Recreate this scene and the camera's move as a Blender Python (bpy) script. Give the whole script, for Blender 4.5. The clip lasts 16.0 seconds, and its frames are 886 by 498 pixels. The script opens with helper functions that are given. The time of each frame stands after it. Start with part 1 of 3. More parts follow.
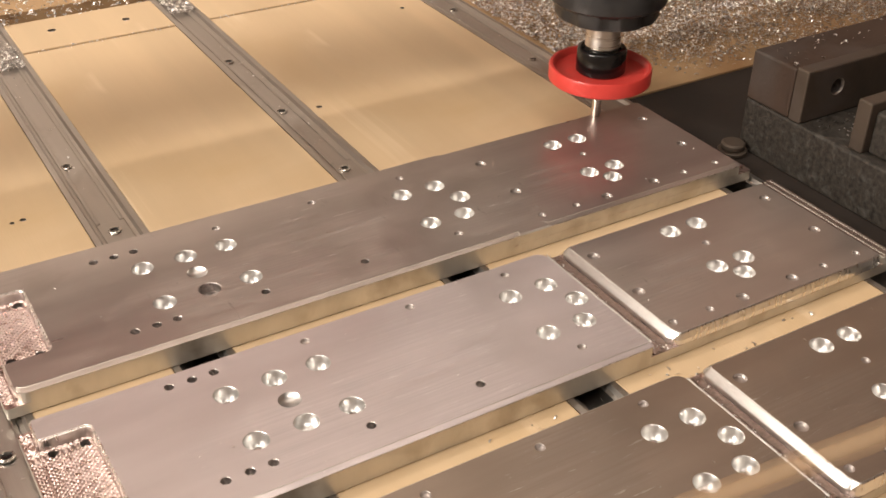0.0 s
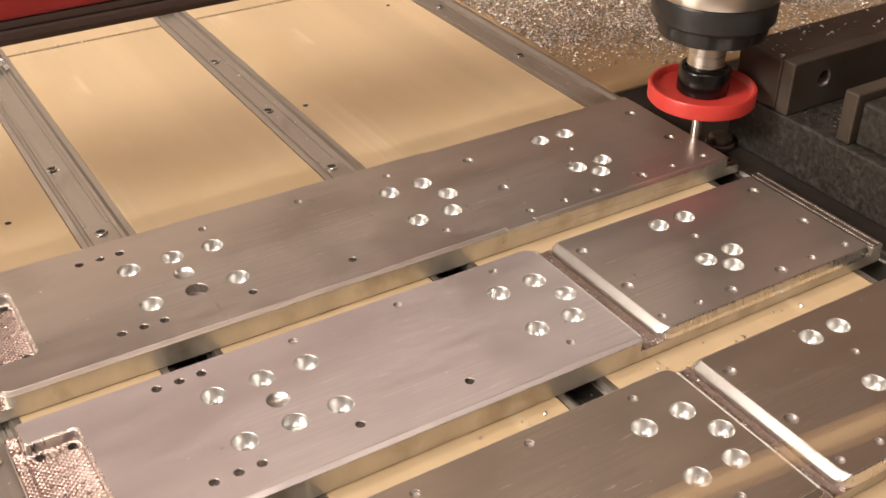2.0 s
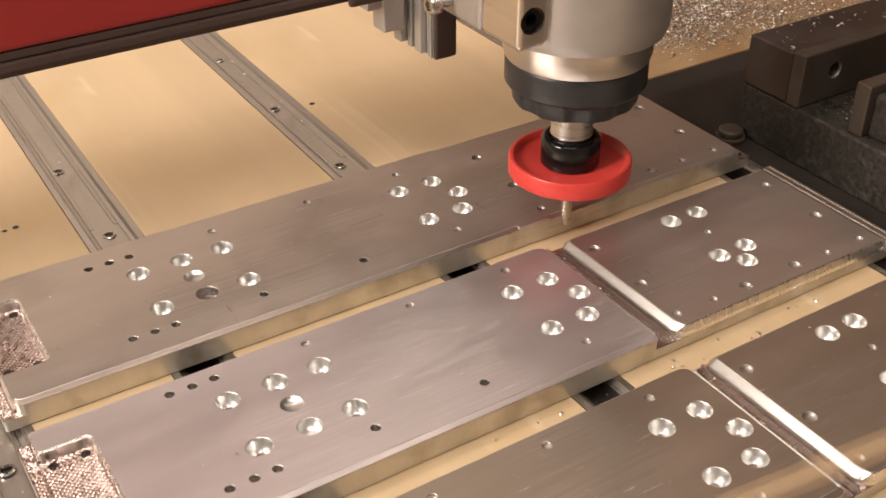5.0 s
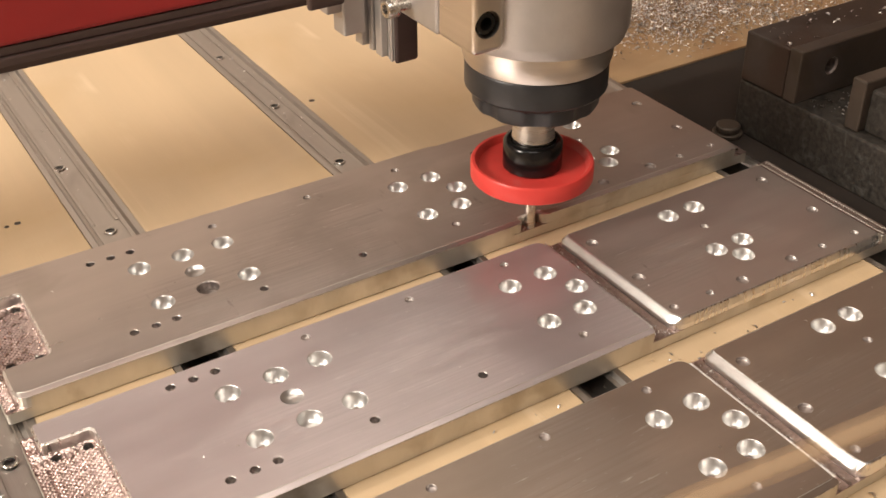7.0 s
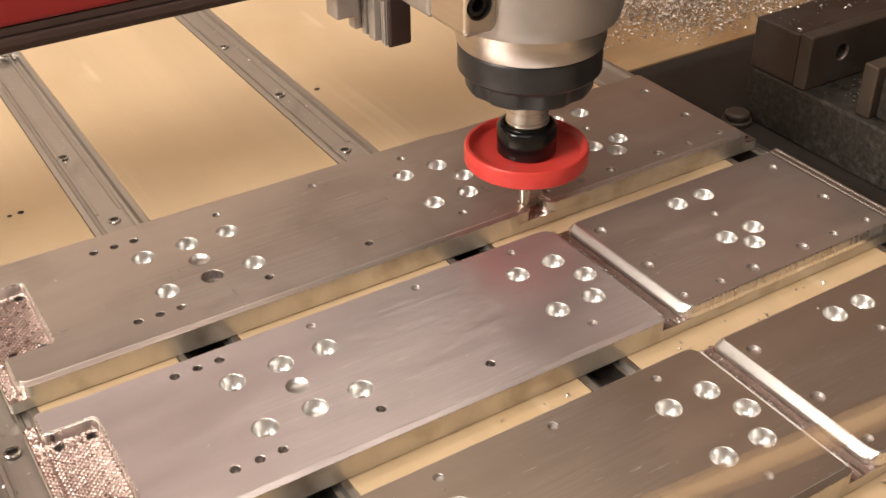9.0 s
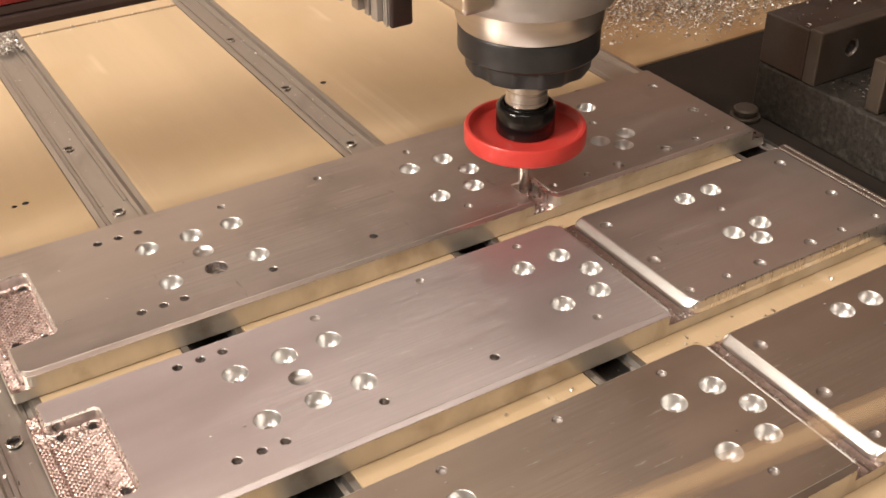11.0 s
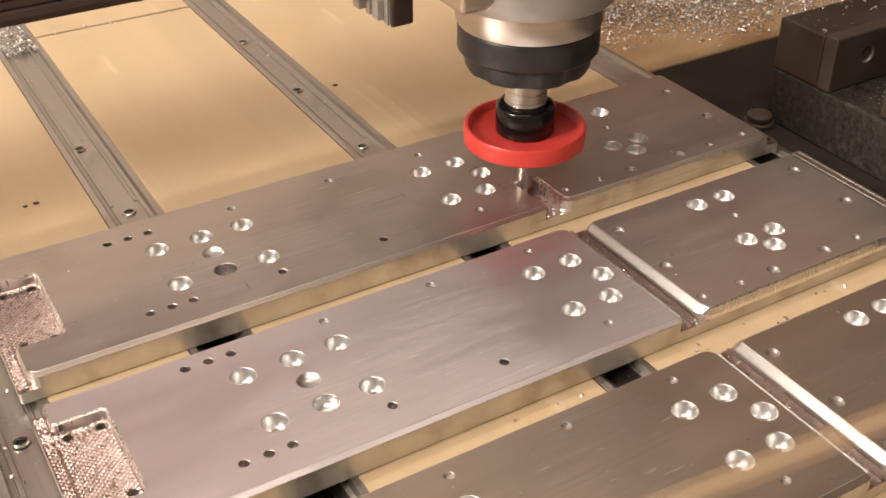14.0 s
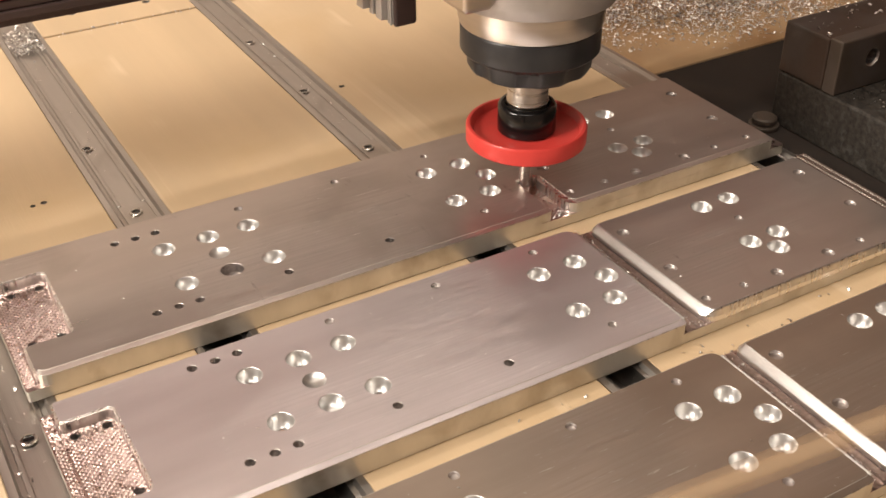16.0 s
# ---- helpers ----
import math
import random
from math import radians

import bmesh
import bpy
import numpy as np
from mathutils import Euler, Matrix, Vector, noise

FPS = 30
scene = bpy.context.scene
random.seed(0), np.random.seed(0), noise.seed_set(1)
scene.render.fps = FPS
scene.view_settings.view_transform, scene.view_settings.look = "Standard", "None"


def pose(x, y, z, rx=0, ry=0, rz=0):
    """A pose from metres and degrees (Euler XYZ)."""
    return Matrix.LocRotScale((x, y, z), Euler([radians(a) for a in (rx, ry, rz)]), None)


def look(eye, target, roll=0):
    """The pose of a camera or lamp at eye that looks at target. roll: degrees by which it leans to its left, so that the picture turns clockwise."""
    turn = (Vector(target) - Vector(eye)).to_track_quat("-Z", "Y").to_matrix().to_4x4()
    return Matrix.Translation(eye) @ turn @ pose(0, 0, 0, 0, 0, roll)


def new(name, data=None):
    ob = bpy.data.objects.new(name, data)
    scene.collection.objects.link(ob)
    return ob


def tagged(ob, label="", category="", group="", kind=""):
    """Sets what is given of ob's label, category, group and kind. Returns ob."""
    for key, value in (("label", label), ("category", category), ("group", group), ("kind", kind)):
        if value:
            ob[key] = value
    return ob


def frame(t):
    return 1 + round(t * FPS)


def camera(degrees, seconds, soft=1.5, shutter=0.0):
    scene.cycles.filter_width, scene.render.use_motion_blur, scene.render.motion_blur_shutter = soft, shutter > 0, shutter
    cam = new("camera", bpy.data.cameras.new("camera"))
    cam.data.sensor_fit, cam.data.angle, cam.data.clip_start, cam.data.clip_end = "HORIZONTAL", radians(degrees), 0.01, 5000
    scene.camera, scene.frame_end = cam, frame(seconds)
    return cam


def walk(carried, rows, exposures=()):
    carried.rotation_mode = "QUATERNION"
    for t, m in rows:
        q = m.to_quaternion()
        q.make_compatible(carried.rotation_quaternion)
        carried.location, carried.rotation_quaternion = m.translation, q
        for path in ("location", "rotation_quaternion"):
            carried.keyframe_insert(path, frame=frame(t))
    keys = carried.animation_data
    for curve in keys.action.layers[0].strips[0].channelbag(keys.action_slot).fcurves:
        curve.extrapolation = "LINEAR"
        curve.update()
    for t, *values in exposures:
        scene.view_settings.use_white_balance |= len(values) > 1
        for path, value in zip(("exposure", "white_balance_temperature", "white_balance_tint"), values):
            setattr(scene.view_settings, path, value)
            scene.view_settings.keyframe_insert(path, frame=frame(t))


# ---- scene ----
cam = camera(42.8, 16.0, soft=1.6)
PATH = [
    (0, (-0.078, -0.243, 0.222), (0.803, 1.185, -0.866), 1.2),
    (0.5, (-0.078, -0.241, 0.222), (0.804, 1.184, -0.869), 1.1),
    (1, (-0.078, -0.241, 0.222), (0.808, 1.184, -0.867), 0.9),
    (1.5, (-0.077, -0.242, 0.221), (0.81, 1.181, -0.87), 0.7),
    (2, (-0.076, -0.243, 0.221), (0.815, 1.177, -0.87), 0.6),
    (2.5, (-0.075, -0.242, 0.221), (0.819, 1.173, -0.873), 0.5),
    (3, (-0.074, -0.24, 0.221), (0.816, 1.176, -0.875), 0.3),
    (3.5, (-0.076, -0.238, 0.22), (0.816, 1.176, -0.877), 0.2),
    (4, (-0.076, -0.238, 0.221), (0.811, 1.177, -0.878), -0.0),
    (6.5, (-0.078, -0.239, 0.222), (0.806, 1.171, -0.886), -0.3),
    (7, (-0.078, -0.241, 0.222), (0.805, 1.173, -0.883), -0.3),
    (7.5, (-0.078, -0.24, 0.222), (0.803, 1.173, -0.887), -0.4),
    (8, (-0.078, -0.239, 0.219), (0.799, 1.173, -0.894), -0.4),
    (8.5, (-0.077, -0.238, 0.218), (0.796, 1.176, -0.894), -0.6),
    (9, (-0.077, -0.239, 0.218), (0.794, 1.176, -0.895), -0.6),
    (11.5, (-0.076, -0.239, 0.215), (0.781, 1.184, -0.898), -0.4),
    (12, (-0.076, -0.238, 0.215), (0.78, 1.188, -0.896), -0.3),
    (12.5, (-0.076, -0.237, 0.214), (0.773, 1.194, -0.896), -0.3),
    (13, (-0.076, -0.236, 0.212), (0.772, 1.195, -0.899), -0.2),
    (13.5, (-0.075, -0.237, 0.213), (0.772, 1.195, -0.898), -0.2),
    (14, (-0.075, -0.238, 0.214), (0.769, 1.198, -0.893), -0.3),
    (14.5, (-0.076, -0.237, 0.215), (0.765, 1.198, -0.895), -0.2),
    (15, (-0.076, -0.237, 0.214), (0.763, 1.203, -0.892), -0.2),
    (15.5, (-0.075, -0.237, 0.214), (0.763, 1.202, -0.893), -0.2),
    (16, (-0.076, -0.239, 0.215), (0.762, 1.202, -0.891), -0.2),
]
walk(cam, [(t, look(eye, target, roll)) for t, eye, target, roll in PATH])

# ---- world, lamps, exposure ----
world = bpy.data.worlds.new("workshop_air")
scene.world = world
world.use_nodes = True
world.node_tree.nodes["Background"].inputs[0].default_value = (1.0, 0.90, 0.82, 1)
world.node_tree.nodes["Background"].inputs[1].default_value = 0.25


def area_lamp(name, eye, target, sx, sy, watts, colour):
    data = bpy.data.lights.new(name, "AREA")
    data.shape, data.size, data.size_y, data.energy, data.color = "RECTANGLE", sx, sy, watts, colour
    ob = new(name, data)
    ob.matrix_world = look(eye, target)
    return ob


area_lamp("work_lamp", (-0.95, 0.04, 0.62), (0.10, 0.05, 0), 0.40, 0.26, 14.5, (1.0, 0.90, 0.79))
area_lamp("front_ceiling_lamp", (-0.62, -0.75, 1.85), (0.0, 0.15, 0), 1.3, 0.7, 23.0, (1.0, 0.90, 0.80))
# Added fill with no seen source: washes the rear wall the plates mirror.
area_lamp("rear_wall_fill", (-0.2, 0.9, 2.12), (-0.1, 2.4, 1.0), 2.6, 0.4, 72.0, (1.0, 0.90, 0.80))
scene.view_settings.exposure = -0.06

# ---- materials ----


def material(name, base, rough=0.5, metal=0.0, var=0.12, scale=60.0, stretch=(1, 1, 1), bump=0.1, bump_scale=400.0,
             stain=None, stain_scale=12.0, stain_lo=0.52, stain_hi=0.72, rough_var=0.1, bump_dist=0.0004, island=False, per_object=0.0):
    m = bpy.data.materials.new(name)
    m.use_nodes = True
    nt = m.node_tree
    n, l = nt.nodes, nt.links
    bsdf = n["Principled BSDF"]
    bsdf.inputs["Metallic"].default_value = metal
    tc = n.new("ShaderNodeTexCoord")
    mp = n.new("ShaderNodeMapping")
    mp.inputs["Scale"].default_value = stretch
    l.new(tc.outputs["Object"], mp.inputs["Vector"])
    ns = n.new("ShaderNodeTexNoise")
    ns.inputs["Scale"].default_value, ns.inputs["Detail"].default_value = scale, 8
    l.new(mp.outputs[0], ns.inputs["Vector"])
    ramp = n.new("ShaderNodeValToRGB")
    ramp.color_ramp.elements[0].position, ramp.color_ramp.elements[1].position = 0.3, 0.7
    ramp.color_ramp.elements[0].color = (*[c * (1 - var) for c in base], 1)
    ramp.color_ramp.elements[1].color = (*[min(1, c * (1 + var)) for c in base], 1)
    l.new(ns.outputs["Fac"], ramp.inputs[0])
    out = ramp.outputs[0]
    if stain:
        sn = n.new("ShaderNodeTexNoise")
        sn.inputs["Scale"].default_value, sn.inputs["Detail"].default_value, sn.inputs["Distortion"].default_value = stain_scale, 6, 0.6
        l.new(tc.outputs["Object"], sn.inputs["Vector"])
        sr = n.new("ShaderNodeMapRange")
        sr.inputs[1].default_value, sr.inputs[2].default_value = stain_lo, stain_hi
        l.new(sn.outputs["Fac"], sr.inputs[0])
        mix = n.new("ShaderNodeMix")
        mix.data_type = "RGBA"
        l.new(sr.outputs[0], mix.inputs[0])
        l.new(out, mix.inputs[6])
        mix.inputs[7].default_value = (*stain, 1)
        out = mix.outputs[2]
    if island:
        geo = n.new("ShaderNodeNewGeometry")
        hsv = n.new("ShaderNodeHueSaturation")
        mr = n.new("ShaderNodeMapRange")
        mr.inputs[3].default_value, mr.inputs[4].default_value = 0.45, 1.35
        l.new(geo.outputs["Random Per Island"], mr.inputs[0])
        l.new(mr.outputs[0], hsv.inputs["Value"])
        l.new(out, hsv.inputs["Color"])
        out = hsv.outputs[0]
    l.new(out, bsdf.inputs["Base Color"])
    rr = n.new("ShaderNodeMapRange")
    rr.inputs[1].default_value, rr.inputs[2].default_value = 0.25, 0.75
    rr.inputs[3].default_value, rr.inputs[4].default_value = max(0.02, rough - rough_var), min(1, rough + rough_var)
    l.new(ns.outputs["Fac"], rr.inputs[0])
    l.new(rr.outputs[0], bsdf.inputs["Roughness"])
    if bump > 0:
        bn = n.new("ShaderNodeTexNoise")
        bn.inputs["Scale"].default_value, bn.inputs["Detail"].default_value = bump_scale, 4
        l.new(mp.outputs[0], bn.inputs["Vector"])
        bp = n.new("ShaderNodeBump")
        bp.inputs["Strength"].default_value, bp.inputs["Distance"].default_value = bump, bump_dist
        l.new(bn.outputs["Fac"], bp.inputs["Height"])
        l.new(bp.outputs[0], bsdf.inputs["Normal"])
    return m


M_PLATE = material("stained_mill_finish_aluminium", (0.50, 0.443, 0.41), 0.32, 0.85, 0.10, 60, (0.25, 1.2, 1), 0.10, 900, stain=(0.38, 0.33, 0.29), stain_scale=26, stain_lo=0.54, stain_hi=0.80, rough_var=0.06, bump_dist=0.0001)
M_SANDED = material("scuffed_pale_aluminium", (0.64, 0.585, 0.595), 0.40, 0.85, 0.08, 60, (0.25, 1.2, 1), 0.10, 900, stain=(0.58, 0.53, 0.53), stain_scale=18, stain_lo=0.54, stain_hi=0.85, rough_var=0.05, bump_dist=0.0001)
# Front plate's copy: the brown it mirrors is put into the base colour.
M_PLATE_BROWN = material("brown_mirrored_aluminium", (0.37, 0.31, 0.262), 0.31, 0.85, 0.11, 60, (0.25, 1.2, 1), 0.10, 900, stain=(0.32, 0.275, 0.235), stain_scale=20, stain_lo=0.54, stain_hi=0.80, rough_var=0.05, bump_dist=0.0001)
M_SIDE = material("sawn_aluminium_side", (0.66, 0.63, 0.57), 0.46, 0.8, 0.12, 90, (1, 1, 0.4), 0.12, 500, stain=(0.40, 0.35, 0.28), stain_scale=40, rough_var=0.06, bump_dist=0.0002)
M_FLOOR = material("milled_aluminium", (0.58, 0.455, 0.42), 0.30, 1.0, 0.12, 500, (1, 1, 1), 1.0, 620, rough_var=0.1, bump_dist=0.0008)


def add_scuffs(m, stretch, scale, lo, hi, colour, seed):
    """Pale directional scratches over a finished material."""
    n, l = m.node_tree.nodes, m.node_tree.links
    bsdf = n["Principled BSDF"]
    old = bsdf.inputs["Base Color"].links[0].from_socket
    tc = n.new("ShaderNodeTexCoord")
    mp = n.new("ShaderNodeMapping")
    mp.inputs["Scale"].default_value, mp.inputs["Rotation"].default_value, mp.inputs["Location"].default_value = stretch, (0, 0, 0.06), (seed, seed, 0)
    l.new(tc.outputs["Object"], mp.inputs["Vector"])
    a = n.new("ShaderNodeTexNoise")
    a.inputs["Scale"].default_value, a.inputs["Detail"].default_value, a.inputs["Roughness"].default_value = scale, 9, 0.65
    l.new(mp.outputs[0], a.inputs["Vector"])
    b = n.new("ShaderNodeTexNoise")
    b.inputs["Scale"].default_value = 22
    l.new(tc.outputs["Object"], b.inputs["Vector"])
    r1, r2, mul, mix = n.new("ShaderNodeMapRange"), n.new("ShaderNodeMapRange"), n.new("ShaderNodeMath"), n.new("ShaderNodeMix")
    r1.inputs[1].default_value, r1.inputs[2].default_value = lo, hi
    r2.inputs[1].default_value, r2.inputs[2].default_value = 0.50, 0.62
    mul.operation, mix.data_type = "MULTIPLY", "RGBA"
    l.new(a.outputs["Fac"], r1.inputs[0])
    l.new(b.outputs["Fac"], r2.inputs[0])
    l.new(r1.outputs[0], mul.inputs[0])
    l.new(r2.outputs[0], mul.inputs[1])
    l.new(mul.outputs[0], mix.inputs[0])
    l.new(old, mix.inputs[6])
    mix.inputs[7].default_value = (*colour, 1)
    l.new(mix.outputs[2], bsdf.inputs["Base Color"])
    old_r = bsdf.inputs["Roughness"].links[0].from_socket
    add = n.new("ShaderNodeMath")
    add.operation = "MULTIPLY_ADD"
    l.new(mul.outputs[0], add.inputs[0])
    add.inputs[1].default_value = 0.22
    l.new(old_r, add.inputs[2])
    l.new(add.outputs[0], bsdf.inputs["Roughness"])


def scalloped(m, scale, strength, distance):
    """Swap the fine bump for rounded cutter scallops."""
    n, l = m.node_tree.nodes, m.node_tree.links
    bump = [x for x in n if x.type == "BUMP"][0]
    tc = n.new("ShaderNodeTexCoord")
    v = n.new("ShaderNodeTexVoronoi")
    v.inputs["Scale"].default_value, v.inputs["Randomness"].default_value = scale, 0.45
    l.new(tc.outputs["Object"], v.inputs["Vector"])
    l.new(v.outputs["Distance"], bump.inputs["Height"])
    bump.inputs["Strength"].default_value, bump.inputs["Distance"].default_value = strength, distance


add_scuffs(M_SANDED, (20, 230, 1), 3.0, 0.60, 0.70, (0.90, 0.86, 0.85), 0.3)
add_scuffs(M_SANDED, (9, 420, 1), 2.0, 0.40, 0.70, (0.585, 0.535, 0.54), 4.1)
add_scuffs(M_PLATE, (9, 420, 1), 2.0, 0.40, 0.70, (0.445, 0.392, 0.36), 5.3)
add_scuffs(M_PLATE_BROWN, (9, 420, 1), 2.0, 0.40, 0.70, (0.325, 0.27, 0.228), 6.7)
add_scuffs(M_PLATE, (300, 300, 1), 1.6, 0.66, 0.70, (0.24, 0.20, 0.17), 7.9)
add_scuffs(M_PLATE_BROWN, (300, 300, 1), 1.6, 0.66, 0.70, (0.60, 0.54, 0.48), 8.4)
add_scuffs(M_SANDED, (300, 300, 1), 1.6, 0.66, 0.70, (0.85, 0.80, 0.79), 9.6)
add_scuffs(M_PLATE, (20, 230, 1), 3.0, 0.63, 0.70, (0.82, 0.78, 0.76), 1.3)
add_scuffs(M_PLATE_BROWN, (20, 230, 1), 3.0, 0.63, 0.70, (0.80, 0.76, 0.73), 2.1)
add_scuffs(M_PLATE, (40, 9, 1), 6.0, 0.64, 0.72, (0.30, 0.25, 0.22), 2.7)
M_WALL = material("bright_cut_aluminium", (0.88, 0.86, 0.84), 0.29, 1.0, 0.05, 700, (1, 1, 0.1), 0.10, 900, rough_var=0.08, bump_dist=0.0002)
scalloped(M_FLOOR, 1500, 0.12, 0.0003)
M_BORE = material("bored_aluminium", (0.70, 0.69, 0.675), 0.38, 1.0, 0.05, 500, (1, 1, 6), 0.15, 600, rough_var=0.06, bump_dist=0.0002)
M_SEAT = material("drilled_hole_aluminium", (0.46, 0.42, 0.40), 0.42, 1.0, 0.12, 500, (1, 1, 4), 0.15, 600, rough_var=0.06, bump_dist=0.0002)
M_DARKBORE = material("chip_packed_bore", (0.46, 0.42, 0.40), 0.35, 1.0, 0.3, 900, (1, 1, 1), 0.8, 1500)
# Cut metal, its base darkened for the shade down in the groove.
M_GROOVE = material("shade_darkened_aluminium", (0.33, 0.25, 0.22), 0.40, 1.0, 0.25, 900, (1, 1, 1), 0.6, 2600, rough_var=0.1, bump_dist=0.0004)
M_MDF = material("mdf_board", (0.60, 0.445, 0.275), 0.68, 0.0, 0.09, 40, (1, 0.05, 1), 0.12, 1500, stain=(0.52, 0.36, 0.19), stain_scale=9, stain_lo=0.5, stain_hi=0.75)
add_scuffs(M_MDF, (14, 0.22, 1), 2.4, 0.52, 0.66, (0.76, 0.61, 0.42), 1.1)
M_DIRTY = material("stained_mdf_board", (0.44, 0.29, 0.155), 0.75, 0.0, 0.14, 30, (1, 1, 1), 0.2, 900, stain=(0.34, 0.19, 0.085), stain_scale=16, stain_lo=0.5, stain_hi=0.7)
M_RAIL = material("anodised_aluminium_track", (0.46, 0.43, 0.40), 0.38, 1.0, 0.08, 80, (4, 0.12, 1), 0.12, 600, rough_var=0.08, stain=(0.34, 0.30, 0.27), stain_scale=30, stain_lo=0.6, stain_hi=0.85)
M_SCREW = material("steel_screw", (0.55, 0.52, 0.48), 0.28, 1.0, 0.15, 700, bump=0.1)
M_BLACK = material("blackened_steel", (0.042, 0.041, 0.042), 0.38, 0.35, 0.25, 90, (1, 1, 1), 0.12, 700, rough_var=0.1)
M_RUBBER = material("black_plastic_collar", (0.008, 0.0075, 0.0075), 0.16, 0.0, 0.2, 300, bump=0.0, rough_var=0.03)
M_STEEL = material("ground_steel", (0.70, 0.66, 0.62), 0.30, 1.0, 0.06, 200, (0.1, 0.1, 4), 0.02, 700)
M_TURNED = material("turned_aluminium", (0.74, 0.69, 0.63), 0.30, 1.0, 0.04, 60, (0.05, 0.05, 9), 0.03, 400, rough_var=0.05)
M_CAST = material("cast_aluminium_grey", (0.50, 0.47, 0.44), 0.46, 0.65, 0.06, 150, (1, 1, 1), 0.12, 900, rough_var=0.06)
M_RED = material("red_plastic", (0.64, 0.055, 0.045), 0.38, 0.0, 0.05, 200, bump=0.1, bump_scale=900)
M_BEAM = material("red_painted_steel", (0.34, 0.022, 0.022), 0.40, 0.0, 0.10, 20, bump=0.08, bump_scale=500)
M_STRIP = material("dark_rail_strip", (0.085, 0.056, 0.050), 0.42, 0.2, 0.2, 60, (0.2, 1, 1), 0.15, 300)
M_VISE = material("weathered_cast_iron", (0.038, 0.032, 0.026), 0.62, 0.25, 0.6, 500, (1, 1, 1), 0.7, 900, stain=(0.085, 0.080, 0.072), stain_scale=260, stain_lo=0.54, stain_hi=0.80)
M_JAW = material("rusted_steel", (0.055, 0.034, 0.024), 0.58, 0.3, 0.25, 60, (1, 1, 1), 0.35, 500, stain=(0.085, 0.070, 0.062), stain_scale=18)
M_JAWPLATE = material("bare_jaw_steel", (0.082, 0.062, 0.047), 0.55, 0.4, 0.2, 60, (1, 1, 1), 0.25, 400, stain=(0.10, 0.08, 0.07), stain_scale=40)
M_TABLE = material("dark_oily_table", (0.021, 0.014, 0.010), 0.80, 0.1, 0.35, 40, (1, 1, 1), 0.3, 300, stain=(0.040, 0.029, 0.022), stain_scale=18)
M_CHIP = material("aluminium_swarf", (0.76, 0.73, 0.70), 0.35, 1.0, 0.1, 400, bump=0.0, island=True)
M_SHOP = material("shop_wall_paint", (0.62, 0.54, 0.47), 0.8, 0.0, 0.12, 3, bump=0.1, bump_scale=60)
M_BROWN = material("unseen_brown_wall", (0.23, 0.15, 0.11), 0.7, 0.0, 0.2, 6, (1, 1, 0.2), 0.15, 80)
M_CONCRETE = material("concrete_floor", (0.30, 0.27, 0.24), 0.8, 0.0, 0.15, 4, bump=0.2, bump_scale=50)
M_CEIL = material("ceiling_paint", (0.60, 0.52, 0.44), 0.85, 0.0, 0.08, 3, bump=0.1, bump_scale=60)

# ---- mesh helpers (millimetres in, metres out) ----
MM = 0.001


def finish(name, bm, mats, smooth=None):
    me = bpy.data.meshes.new(name)
    bmesh.ops.recalc_face_normals(bm, faces=bm.faces)
    bm.to_mesh(me)
    bm.free()
    for m in (mats if isinstance(mats, (list, tuple)) else [mats]):
        me.materials.append(m)
    if smooth is not None:
        me.shade_smooth()
        me.set_sharp_from_angle(angle=radians(smooth))
    return me


def part(name, bm, mat, parent, label="", smooth=None, at=None):
    ob = new(name, bm if isinstance(bm, bpy.types.Mesh) else finish(name, bm, mat, smooth))
    ob.parent = parent
    if at:
        ob.location = [c * MM for c in at]
    if label:
        tagged(ob, label)
    return ob


def thing(name, x, y, z, label, category, group="", kind=""):
    ob = new(name)
    ob.empty_display_size = 0.01
    ob.location = (x * MM, y * MM, z * MM)
    return tagged(ob, label, category, group, kind)


def box(bm, x0, x1, y0, y1, z0, z1, bevel=0.0, segments=2, mat=0):
    r = bmesh.ops.create_cube(bm, size=1)
    vs = r["verts"]
    for v in vs:
        v.co = Vector(((x0 + x1) / 2 + v.co.x * (x1 - x0), (y0 + y1) / 2 + v.co.y * (y1 - y0), (z0 + z1) / 2 + v.co.z * (z1 - z0))) * MM
    faces = {f for v in vs for f in v.link_faces}
    for f in faces:
        f.material_index = mat
    if bevel:
        bmesh.ops.bevel(bm, geom=list({e for v in vs for e in v.link_edges}), offset=bevel * MM, segments=segments, affect="EDGES", profile=0.5)
    return bm


def lathe(bm, profile, n=64, wobble=None, mat=0):
    """Turn a profile of (radius, z) round the z axis; closes at radius 0."""
    rings = []
    for k, (r, z) in enumerate(profile):
        if r < 1e-6:
            rings.append([bm.verts.new((0, 0, z * MM))])
        else:
            rings.append([bm.verts.new(((r - (wobble(k, 2 * math.pi * i / n) if wobble else 0)) * MM * math.cos(2 * math.pi * i / n),
                                        (r - (wobble(k, 2 * math.pi * i / n) if wobble else 0)) * MM * math.sin(2 * math.pi * i / n), z * MM)) for i in range(n)])
    for a, b in zip(rings, rings[1:]):
        for i in range(n):
            j = (i + 1) % n
            if len(a) == 1 and len(b) == 1:
                continue
            if len(a) == 1:
                f = bm.faces.new((a[0], b[i], b[j]))
            elif len(b) == 1:
                f = bm.faces.new((a[i], a[j], b[0]))
            else:
                f = bm.faces.new((a[i], a[j], b[j], b[i]))
            f.material_index = mat
    return bm


